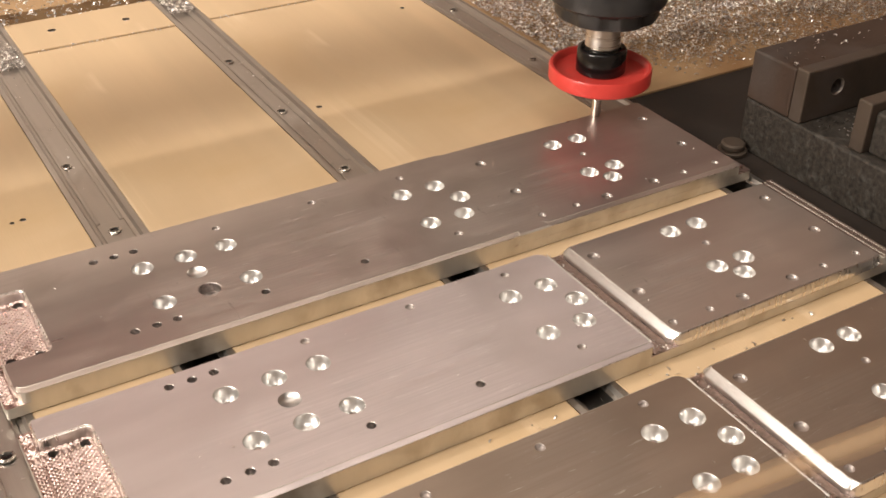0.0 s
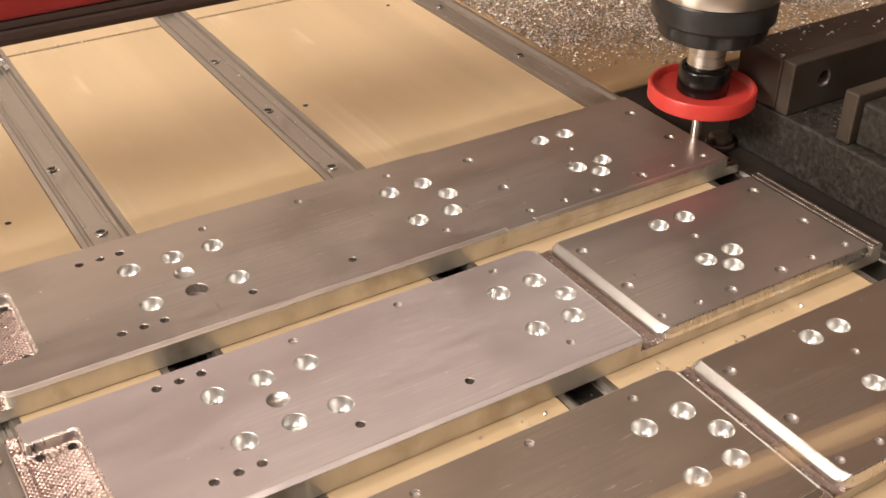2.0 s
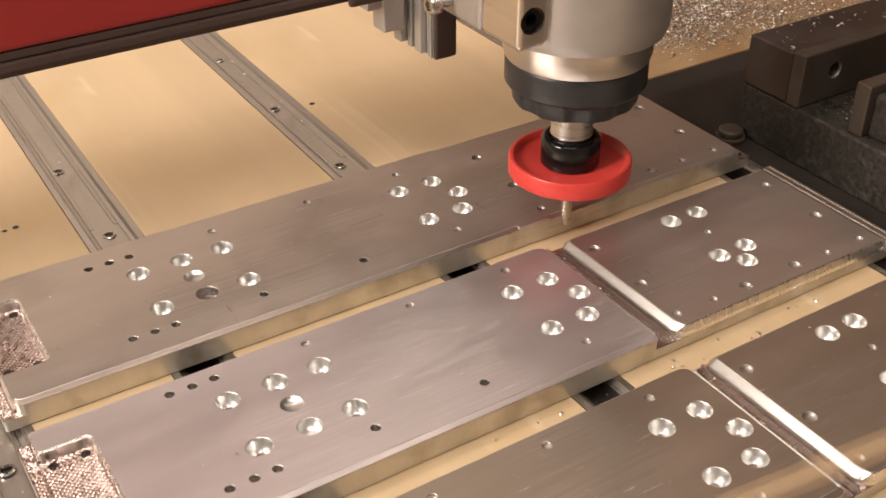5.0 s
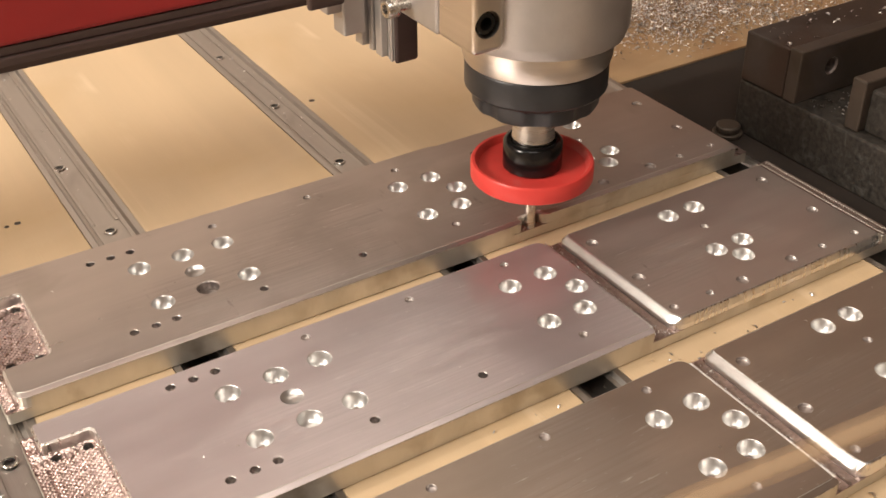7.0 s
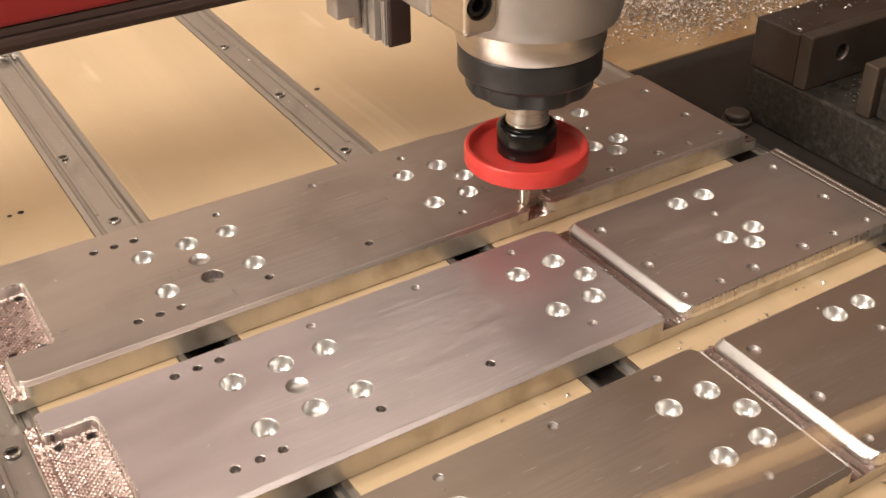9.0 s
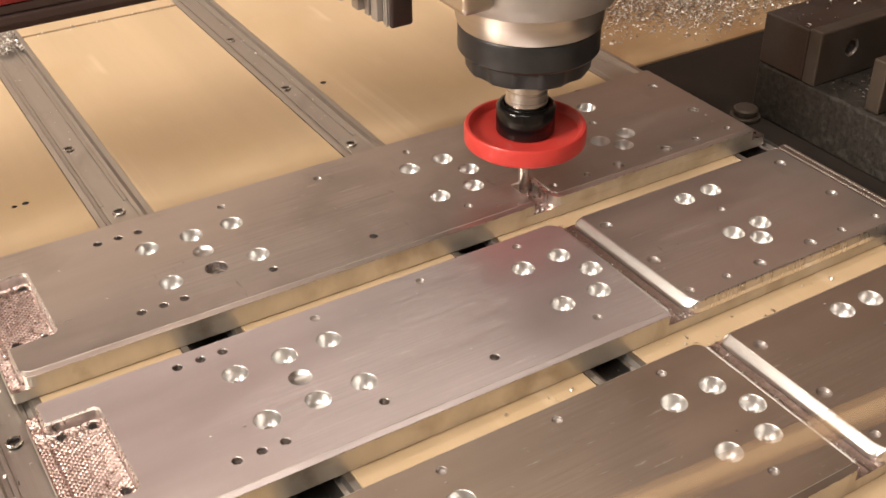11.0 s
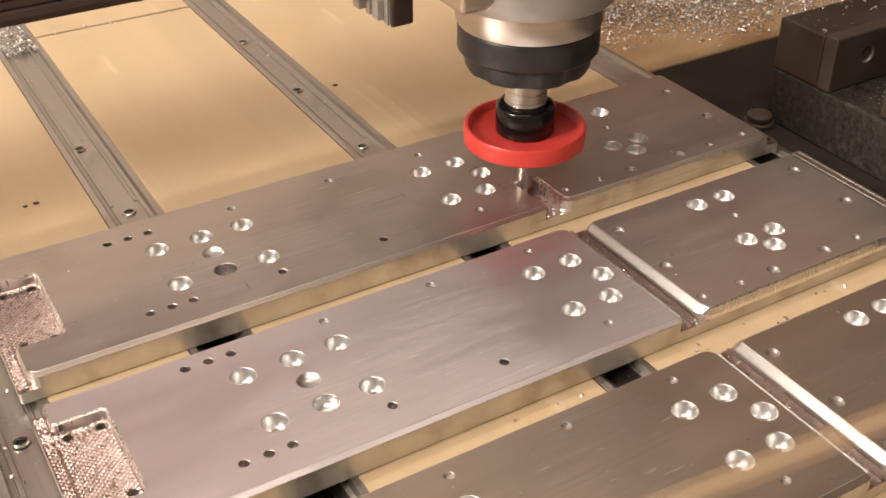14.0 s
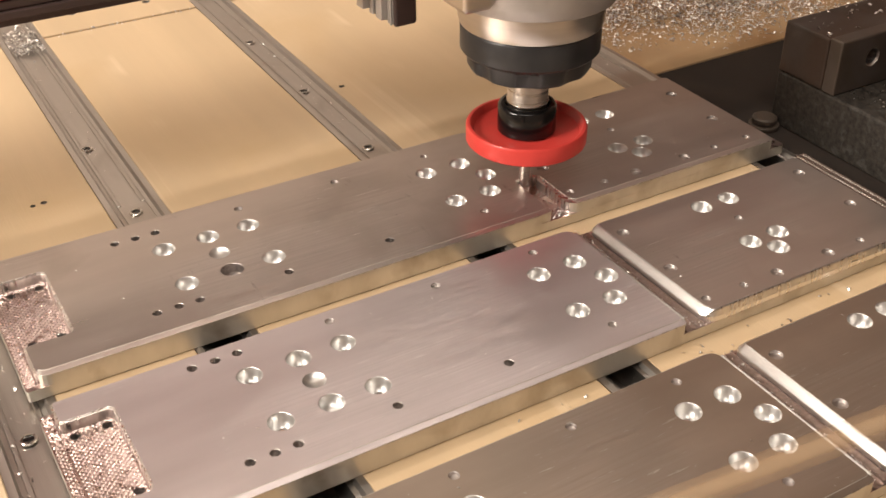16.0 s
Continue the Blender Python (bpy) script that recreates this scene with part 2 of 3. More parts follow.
def rounded(points, steps=5):
    """A closed outline from (x, y, corner radius)."""
    out = []
    n = len(points)
    for i in range(n):
        p, a, b = Vector(points[i][:2]), Vector(points[i - 1][:2]), Vector(points[(i + 1) % n][:2])
        r = points[i][2]
        if r <= 0:
            out.append(p)
            continue
        u, v = (a - p).normalized(), (b - p).normalized()
        half = u.angle(v) / 2
        d = r / math.tan(half)
        c = p + (u + v).normalized() * (r / math.sin(half))
        s, e = p + u * d - c, p + v * d - c
        a0 = math.atan2(s.y, s.x)
        da = (math.atan2(e.y, e.x) - a0 + math.pi) % (2 * math.pi) - math.pi
        for k in range(steps + 1):
            out.append(c + Vector((math.cos(a0 + da * k / steps), math.sin(a0 + da * k / steps))) * r)
    return out


def inset(poly, d):
    n = len(poly)
    out = []
    for i in range(n):
        a, p, b = poly[i - 1], poly[i], poly[(i + 1) % n]
        n1, n2 = (p - a).normalized(), (b - p).normalized()
        n1, n2 = Vector((-n1.y, n1.x)), Vector((-n2.y, n2.x))
        m = (n1 + n2)
        m = m / max(0.3, m.length_squared) * 2
        out.append(p + m * d)
    return out


def prism(bm, poly, levels, top=0, side=1):
    """Stack the outline through levels of (z, inset)."""
    rings = [[bm.verts.new((q.x * MM, q.y * MM, z * MM)) for q in inset(poly, d)] for z, d in levels]
    n = len(poly)
    for a, b in zip(rings, rings[1:]):
        for i in range(n):
            f = bm.faces.new((a[i], a[(i + 1) % n], b[(i + 1) % n], b[i]))
            f.material_index = side
    f = bm.faces.new(rings[-1])
    f.material_index = top
    f = bm.faces.new(list(reversed(rings[0])))
    f.material_index = side
    return bm


def bore(mesh, cutters):
    """Cut the cutters' solid out of the mesh and return the new mesh."""
    a, b = new("work", mesh), new("cutter", cutters)
    mod = a.modifiers.new("bore", "BOOLEAN")
    mod.operation, mod.solver, mod.object = "DIFFERENCE", "EXACT", b
    mod.material_mode = "TRANSFER"
    dg = bpy.context.evaluated_depsgraph_get()
    out = bpy.data.meshes.new_from_object(a.evaluated_get(dg))
    bpy.data.objects.remove(a), bpy.data.objects.remove(b)
    bpy.data.meshes.remove(mesh), bpy.data.meshes.remove(cutters)
    return out


# ---- the room ----


def build_room():
    for name, dims, mat, label in (
            ("floor", (-2000, 1600, -2200, 2400, -920, -900), M_CONCRETE, "grey concrete workshop floor"),
            ("ceiling", (-2000, 1600, -2200, 2400, 2200, 2220), M_CEIL, "plain painted workshop ceiling"),
            ("wall_north", (-2000, 1600, 2400, 2450, -900, 2200), M_SHOP, "warm dim painted workshop wall"),
            ("wall_south", (-2000, 1600, -2250, -2200, -900, 2200), M_SHOP, "warm dim painted workshop wall"),
            ("wall_west", (-2050, -2000, -2200, 2400, -900, 2200), M_SHOP, "warm dim painted workshop wall"),
            # Unseen; set near and dark so the right of the plates mirrors brown.
            ("wall_east", (1600, 1650, -2200, 2400, -900, 2200), M_BROWN, "unseen dark brown wall mirrored in the plates")):
        bm = bmesh.new()
        box(bm, *dims)
        tagged(new(name, finish(name, bm, mat)), label, name.split("_")[0], kind="structure")
    bm = bmesh.new()
    box(bm, -330, 640, -300, 950, -60, -14, 2)
    table = tagged(new("machine_table", finish("machine_table", bm, M_TABLE)), "dark oily steel machine table under the boards", "table", kind="structure")
    bm = bmesh.new()
    box(bm, 238.0, 620, -260, 112.6, -13.9, 1.2, 0.3, 1)
    tagged(new("side_plate", finish("side_plate", bm, M_TABLE)), "dark oily steel side plate under the vise", "steel plate", kind="structure")
    bm = bmesh.new()
    box(bm, -300, 610, -270, 900, -900, -60.5)
    tagged(new("machine_base", finish("machine_base", bm, M_TABLE)), "dark steel machine base cabinet", "machine base", kind="structure")


# bays of the bed: x from, x to
RAILS = ((-68.5, -48.6), (-6.3, 13.2), (89.7, 107.7), (217.7, 237.2))
SEAM = 291.5
BED = 1.8


def build_boards():
    def board(x0, x1, y0, y1, label, holes=(), z1=0.0, mat=None):
        t = thing("spoilboard", (x0 + x1) / 2, (y0 + y1) / 2, -13.9, label, "board", "boards of the bed")
        cx, cy = (x0 + x1) / 2, (y0 + y1) / 2
        bm = bmesh.new()
        box(bm, x0 - cx, x1 - cx, y0 - cy, y1 - cy, 0, 13.9 + BED + z1, 0.35, 1)
        me = finish("panel", bm, [mat or M_MDF, M_DARKBORE])
        if holes:
            cut = bmesh.new()
            for hx, hy, hr in holes:
                lathe(cut, [(0, 8), (hr * 0.8, 8), (hr * 0.8, 14.4), (hr, 14.8), (hr, 18), (0, 18)], 16)
                bmesh.ops.translate(cut, verts=[v for v in cut.verts if not v.tag], vec=((hx - cx) * MM, (hy - cy) * MM, 0))
                for v in cut.verts:
                    v.tag = True
            me = bore(me, finish("cut", cut, [M_DARKBORE]))
        part("panel", me, None, t)
    g = 0.12
    board(-300, RAILS[0][0] - g, -260, SEAM, "tan fibreboard strip at the edge of the bed")
    board(RAILS[0][1] + g, RAILS[1][0] - g, -260, SEAM, "tan fibreboard bed panel with small drilled holes", ((-24.3, 139, 1.2), (-28.3, 138.6, 0.9)))
    board(RAILS[1][1] + g, RAILS[2][0] - g, -260, SEAM, "smooth tan fibreboard bed panel between two tracks")
    board(RAILS[2][1] + g, RAILS[3][0] - g, -260, SEAM, "wide tan fibreboard bed panel with a drilled hole", ((112.2, 172, 1.3), (203, 259, 1.2)))
    board(RAILS[1][1] + g, RAILS[2][0] - g, SEAM + 1.5, 332, "short tan fibreboard end panel with two screw holes", ((33, 315, 2.0), (70, 312, 2.0)), 0.3)
    board(RAILS[2][1] + g, RAILS[3][0] - g, SEAM + 1.5, 352, "short tan fibreboard end panel beside swarf", ((166, 300, 1.6),), 0.3)
    board(RAILS[0][1] + g, RAILS[1][0] - g, SEAM + 1.5, 332, "short tan fibreboard end panel", (), 0.3)
    board(RAILS[3][1] + g, 620, 113.0, 900, "stained tan fibreboard side panel covered in metal swarf", mat=M_DIRTY)
    board(-300, RAILS[3][1], 352.5, 900, "tan fibreboard rear panel buried under swarf", (), -1.5, M_DIRTY)


def screw_head(r=2.6):
    bm = bmesh.new()
    lathe(bm, [(r, 0), (r, 0.45), (r * 0.9, 0.7), (r * 0.72, 0.7), (r * 0.68, 0.3)], 24)
    # Black floor: the dark of a deep socket is put into the colour.
    lathe(bm, [(r * 0.68, 0.3), (r * 0.6, 0.22), (0, 0.22)], 24, mat=1)
    return finish("screw", bm, [M_SCREW, M_RUBBER], 40)


def build_rails():
    head = screw_head(2.4)
    screws = {1: ((3.0, 117), (1.0, 174)), 2: ((97.4, 118), (97.0, 178.5), (97, 240)), 3: ((227.7, 172), (227.7, 247)), 0: ((-59, 16),)}
    for k, (x0, x1) in enumerate(RAILS):
        w = x1 - x0
        t = thing("t_track", (x0 + x1) / 2, 0, -12.1, "worn aluminium hold-down track let into the bed", "track", "tracks of the bed")
        h = w / 2
        # channel profile, swept along y
        prof = [(-h, 0), (h, 0), (h, 14.0), (h - 2.2, 14.1), (h - 3.0, 12.6), (h - 4.4, 12.4), (h - 4.4, 3.0), (-h + 4.4, 3.0), (-h + 4.4, 12.4), (-h + 3.0, 12.6), (-h + 2.2, 14.1), (-h, 14.0)]
        bm = bmesh.new()
        a = [bm.verts.new((x * MM, -0.26, z * MM)) for x, z in prof]
        b = [bm.verts.new((x * MM, 0.345, z * MM)) for x, z in prof]
        for i in range(len(prof)):
            j = (i + 1) % len(prof)
            bm.faces.new((a[i], a[j], b[j], b[i]))
        bm.faces.new(a)
        bm.faces.new(b)
        part("channel", bm, M_RAIL, t)
        # solid inlay in the open stretch behind the work, bare channel beneath the plates
        bm = bmesh.new()
        c = h - 4.43
        box(bm, -c, c, 100 if k else -120, 344, 4, 12.2, 0.3, 1)
        # shallow recess between raised margins, closed before the first screw
        box(bm, -c + 0.05, -c + 1.7, 124.2 if k else -118, 343, 12.0, 12.75, 0.35, 2)
        box(bm, c - 1.7, c - 0.05, 124.2 if k else -118, 343, 12.0, 12.75, 0.35, 2)
        box(bm, -c + 0.05, c - 0.05, 101 if k else -119, 124 if k else -118.2, 12.0, 12.7, 0.35, 2)
        part("inlay", bm, M_RAIL, t, "flat aluminium inlay strip")
        for sx, sy in screws[k]:
            part("screw", head, None, t, at=(sx - (x0 + x1) / 2, sy, 12.72 if sy < 125 else 12.22))


# ---- the work pieces ----
BIG = ((0, 0), (15, 0), (29.2, 0), (0, -22), (29.2, -22), (98, 0), (112, 0), (97.5, -21.8), (111.3, -22), (116.2, -11.3),
       (169.8, 5.2), (181.8, 5.0), (181.2, -19.8), (169.2, -19.8), (174.9, -26.8))
SMALL = ((-12.8, 11.2), (-5.9, 11.2), (0.8, 11.2), (-12.9, -32.2), (-6, -32.2), (0.6, -32.2), (30.3, 11.4), (30, -32.2), (66.8, 11.2), (103.3, 11.2),
         (65.9, -32.2), (102.3, -32.8), (136.2, 5.9), (136.2, -18.4), (175.9, -6.8), (216.3, 5.6), (216, -19.2), (216.8, -37.6), (200.9, -37.6),
         (186.3, -37.6), (163.9, -37.6), (149.9, -37.4), (135, -36.9))
MEDIUM = {12, 13, 15, 16, 19, 20}


def drill(sx, sy, filled, lo, hi, pocket):
    """One solid of all the drills that pass through a plate."""
    bm = bmesh.new()

    def at(x, y, prof, n, mat):
        if not lo < x < hi:
            return
        m = bmesh.new()
        lathe(m, prof, n)
        for f in m.faces:
            f.material_index = mat
        bmesh.ops.translate(m, verts=m.verts, vec=(x * sx * MM, y * sy * MM, 0))
        tmp = bpy.data.meshes.new("t")
        m.to_mesh(tmp)
        m.free()
        bm.from_mesh(tmp)
        bpy.data.meshes.remove(tmp)
    for x, y in BIG:
        # round-bottomed seat
        at(x, y, [(0, 5.3), (0.9, 5.5), (1.9, 6.1), (2.7, 7.0), (3.25, 8.2), (3.6, 9.75), (3.8, 10.01), (3.8, 12), (0, 12)], 36, 0)
    at(15, -22, [(0, 6.5), (3.5, 6.6), (3.55, 9.8), (3.75, 10.01), (3.75, 12), (0, 12)], 32, 1 if filled else 0)
    at(14.9, -11, [(0, 9.0), (3.4, 9.0), (3.45, 12), (0, 12)], 32, 0)
    for i, (x, y) in enumerate(SMALL):
        r = 2.0 if i in MEDIUM else 1.35
        dark = i in (0, 1, 2, 3, 4, 5, 7, 10)
        z = 7.6 if dark else 9.1
        at(x, y, [(0, z - 0.1), (r * 0.9, z - 0.1), (r, z), (r, 9.8), (r + 0.2, 10.01), (r + 0.2, 12), (0, 12)], 20, 1 if dark else 2)
    for x, y in ((-39.6, 4.6), (-48.4, 4.6), (-39.8, -23.5), (-48.4, -23.5)) if pocket else ():
        at(x, y, [(0, 2.5), (1.4, 2.5), (1.4, 12), (0, 12)], 16, 1)
    return finish("cutter", bm, [M_BORE, M_DARKBORE, M_SEAT])


def plate_mesh(name, poly, levels, sx, sy, filled, top, side, lo=-60, hi=300, pocket=False, chamfer=False):
    bm = bmesh.new()
    prism(bm, poly, levels)
    low, high = min(q.y for q in poly) + 2, max(q.y for q in poly) - 2
    for f in bm.faces:
        c = f.calc_center_median() / MM
        if f.material_index == 1 and not pocket and ((9.4 < c.z < 9.59) or low < c.y < high):
            f.material_index = 2
    if chamfer:
        # a shallow ledge runs along the front edge
        for v in bm.verts:
            if v.co.z > 9.8 * MM and v.co.y < (low + 0.5) * MM:
                v.co.y += 1.6 * MM
        if filled:
            # sloping flank where the pad meets the new groove
            for v in bm.verts:
                x, y = v.co.x / MM / sx, v.co.y / MM / sy
                if v.co.z > 9.5 * MM and 129.9 < x < 134.6 and y < -22:
                    v.co.x += 1.7 * MM * max(0.0, 1 - (x - 130.2) / 4.5)
        for f in bm.faces:
            c = f.calc_center_median() / MM
            if c.z > 9.59 and c.y < low:
                f.material_index = 0
    elif lo > 100:
        # the pad's front shoulder is tighter than its flanks
        for v in bm.verts:
            if v.co.z > 9.5 * MM and v.co.y < (low + 0.8) * MM:
                v.co.y -= 1.1 * MM
    me = finish(name, bm, [top, side, M_WALL])
    if not pocket:
        me = bore(me, drill(sx, sy, filled, lo, hi, False))
    else:
        me = bore(me, drill(sx, sy, filled, -60, -30, True))
    # only the drilled seats are round
    for p in me.polygons:
        p.use_smooth = me.materials[p.material_index] in (M_BORE, M_SEAT)
    return me


def dimples(sx, sy, z):
    """Cross-hatched dimples over the pocket and the end ledge."""
    def height(x, y):
        wave = 0.10 * noise.noise(Vector((x * 0.9, y * 0.9, 4)))
        swirl = 1.0 if y < 1.5 else max(0.3, 1.0 - (y - 1.5) * 0.15)
        u = (x + y) * 0.62 + wave + 0.25 * math.sin(y * 0.9) * (1 - swirl) * 6
        v = (x - y) * 0.62 - wave
        return 0.60 * abs(math.sin(math.pi * u)) * (1 - swirl + swirl * abs(math.sin(math.pi * v))) + 0.06 * noise.noise(Vector((x * 3, y * 3, 9)))
    bm = bmesh.new()
    step = 0.27
    for x0, x1, y0, y1 in ((-51.55, -37.3, -28.2, 6.9), (-54.7, -51.75, -43.0, 16.6)):
        nx, ny = int((x1 - x0) / step), int((y1 - y0) / step)
        grid = [[bm.verts.new(((x0 + i * step) * sx * MM, (y0 + j * step) * sy * MM, (z + 0.05 + max(0.0, height(x0 + i * step, y0 + j * step))) * MM))
                 for j in range(ny + 1)] for i in range(nx + 1)]
        for i in range(nx):
            for j in range(ny):
                cx, cy = x0 + (i + 0.5) * step, y0 + (j + 0.5) * step
                if all((cx - hx) ** 2 + (cy - hy) ** 2 > 2.2 for hx, hy in ((-39.6, 4.6), (-48.4, 4.6), (-39.8, -23.5), (-48.4, -23.5))):
                    bm.faces.new((grid[i][j], grid[i + 1][j], grid[i + 1][j + 1], grid[i][j + 1]))
    return bm


def groove_floor(sx, sy, front, back, z):
    """Two cutter passes along the groove with a scalloped ridge between them."""
    bm = bmesh.new()
    xs = (122.7, 123.3, 123.9, 124.9, 125.7, 126.1, 126.4, 126.7, 127.1, 127.9, 128.9, 129.9)
    hs = (0.30, 0.12, 0.06, 0.06, 0.14, 0.45, 0.75, 0.45, 0.14, 0.06, 0.10, 0.25)
    n = int((back - front - 0.4) / 0.35)
    rows = []
    for j in range(n + 1):
        y = front + 0.2 + j * 0.35
        rows.append([bm.verts.new((x * sx * MM, y * sy * MM, (z + 0.03 + h * (0.75 + 0.5 * noise.noise(Vector((y * 1.3, x, 2)))) + 0.05 * math.sin(y * 7.0 + x * 2.0) ** 2) * MM))
                     for x, h in zip(xs, hs)])
    for a, b in zip(rows, rows[1:]):
        for i in range(len(xs) - 1):
            bm.faces.new((a[i], a[i + 1], b[i + 1], b[i]))
    return bm


def burr_bead(sx, sy, front, back):
    """A thin ragged bead on the edge of the groove."""
    bm = bmesh.new()
    rows = []
    y = front + 2.0
    while y < back - 3.0:
        h = 0.08 + 0.28 * max(0.0, noise.noise(Vector((y * 0.8, 1, 1)))) + 0.10 * noise.noise(Vector((y * 3.1, 2, 1)))
        dx = 0.16 * noise.noise(Vector((y * 1.7, 5, 1)))
        rows.append([bm.verts.new(((122.45 + dx + a) * sx * MM, y * sy * MM, (10.0 + b) * MM)) for a, b in ((-0.5, -0.08), (-0.12, h), (0.2, h * 0.8), (0.38, -0.45))])
        y += 0.4
    for a, b in zip(rows, rows[1:]):
        for i in range(3):
            bm.faces.new((a[i], a[i + 1], b[i + 1], b[i]))
    return bm


def build_plate(x0, y0, sx, sy, label, fresh, face, pad):
    t = thing("aluminium_plate", x0, y0, 0.15, label, "metal plate", "plates being machined")
    S = lambda pts: rounded([(x * sx, y * sy, r) for x, y, r in pts])
    back, front = (20.8, -44.2) if fresh else (17.0, -43.4)
    zf = 5.8
    base = S(((-55.0, front, 0.9), (230.8, front, 0.9), (230.8, back + 0.1, 0.9), (-55.0, back + 0.1, 0.9)))
    part("base", plate_mesh("base", base, ((1.8, 0.3), (2.1, 0), (zf, 0)), sx, sy, fresh, M_FLOOR, M_SIDE, pocket=True), None, t, "freshly milled lower layer with tool marks")
    part("pocket_floor", dimples(sx, sy, zf), M_FLOOR, t, "dimpled pocket floor left by the cutter", 50)
    if not fresh:
        part("groove_floor", groove_floor(sx, sy, front, back, zf), M_GROOVE, t, "ridged groove bottom with shade in its colour", 40)
        part("burr", burr_bead(sx, sy, front, back), M_BORE, t, "bright ragged burr along the groove", 40)
    rim = ((zf, -0.01), (zf + 0.5, -0.01), (9.46, 0.0), (9.57, 0.08), (9.62, 0.32), (9.88, 0.42), (10.0, 0.60))
    if fresh:
        # one top layer with a short notch, closed by an uncut strip that gives way to the tool
        pts = ((-51.6, front, 4), (118.0, front, 0), (119.0, front + 0.2, 0), (122.9, front + 0.2, 1.3), (122.9, -19.0, 3.3), (130.2, -19.0, 3.3), (130.2, front + 0.06, 4.5), (225.2, front + 0.06, 2.0),
               (225.2, back - 0.9, 2.0), (126.5, back - 0.9, 0), (124.0, back, 0), (-51.6, back, 1.6), (-51.6, 7.0, 1.3), (-37.2, 7.0, 1.6), (-37.2, -28.3, 1.6), (-51.6, -28.3, 1.3))
        part("top_layer", plate_mesh("top_layer", S(pts), rim, sx, sy, fresh, M_PLATE, M_SIDE, chamfer=True), None, t, "stained grey mill-finish top face")
        bm = bmesh.new()
        prism(bm, S(((120.4, front + 0.04, 0), (133.7, front + 0.04, 0), (133.7, -16.0, 0.9), (120.4, -16.0, 0.9))), ((zf, 0), (9.40, 0), (9.56, 0.12), (9.996, 0.62)))
        strip = part("uncut_strip", bm, [M_PLATE, M_SIDE], t, "metal not yet cut from the groove")
        return t, strip
    pts = ((-51.6, front, 4), (122.6, front, 1.8), (122.6, back, 4.0), (-51.6, back, 1.5), (-51.6, 7.0, 1.3), (-37.2, 7.0, 1.6), (-37.2, -28.3, 1.6), (-51.6, -28.3, 1.3))
    part("top_layer", plate_mesh("top_layer", S(pts), rim, sx, sy, fresh, face, M_SIDE, hi=122, chamfer=True), None, t, "scuffed grey mill-finish top face")
    pts = ((130.0, front + 0.06, 4.5), (225.4, front + 0.06, 3), (225.4, back - 0.3, 3), (130.0, back - 0.3, 3))
    part("top_layer", plate_mesh("top_layer", S(pts), ((zf, 0), (7.5, 0.05), (7.75, 0.15), (9.65, 1.6), (9.87, 1.85), (10.0, 2.2)), sx, sy, fresh, pad, M_WALL, lo=130), None, t, "raised pad with rounded bright edge")
    bm = bmesh.new()
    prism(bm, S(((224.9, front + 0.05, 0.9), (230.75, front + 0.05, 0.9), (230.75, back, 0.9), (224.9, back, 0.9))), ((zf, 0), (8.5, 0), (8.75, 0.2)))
    # The ledge top takes the same darkened metal as the groove.
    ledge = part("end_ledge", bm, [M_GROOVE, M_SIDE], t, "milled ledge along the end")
    for x in (226.6, 229.4):
        bm = bmesh.new()
        y = front + 1.0
        while y < back - 1.0:
            h = 0.26 + 0.12 * noise.noise(Vector((y, x, 3)))
            tip = bm.verts.new((x * sx * MM, (y + 0.5) * sy * MM, (8.75 + h) * MM))
            foot = [bm.verts.new(((x + a) * sx * MM, (y + b) * sy * MM, 8.74 * MM)) for a, b in ((-0.45, 0.05), (0.45, 0.05), (0.45, 0.95), (-0.45, 0.95))]
            for i in range(4):
                bm.faces.new((foot[i], foot[(i + 1) % 4], tip))
            y += 1.15
        part("tool_ridge", bm, M_SIDE, ledge, "row of small cutter cusps")
    return t, None


# ---- the spindle, carriage and beam ----


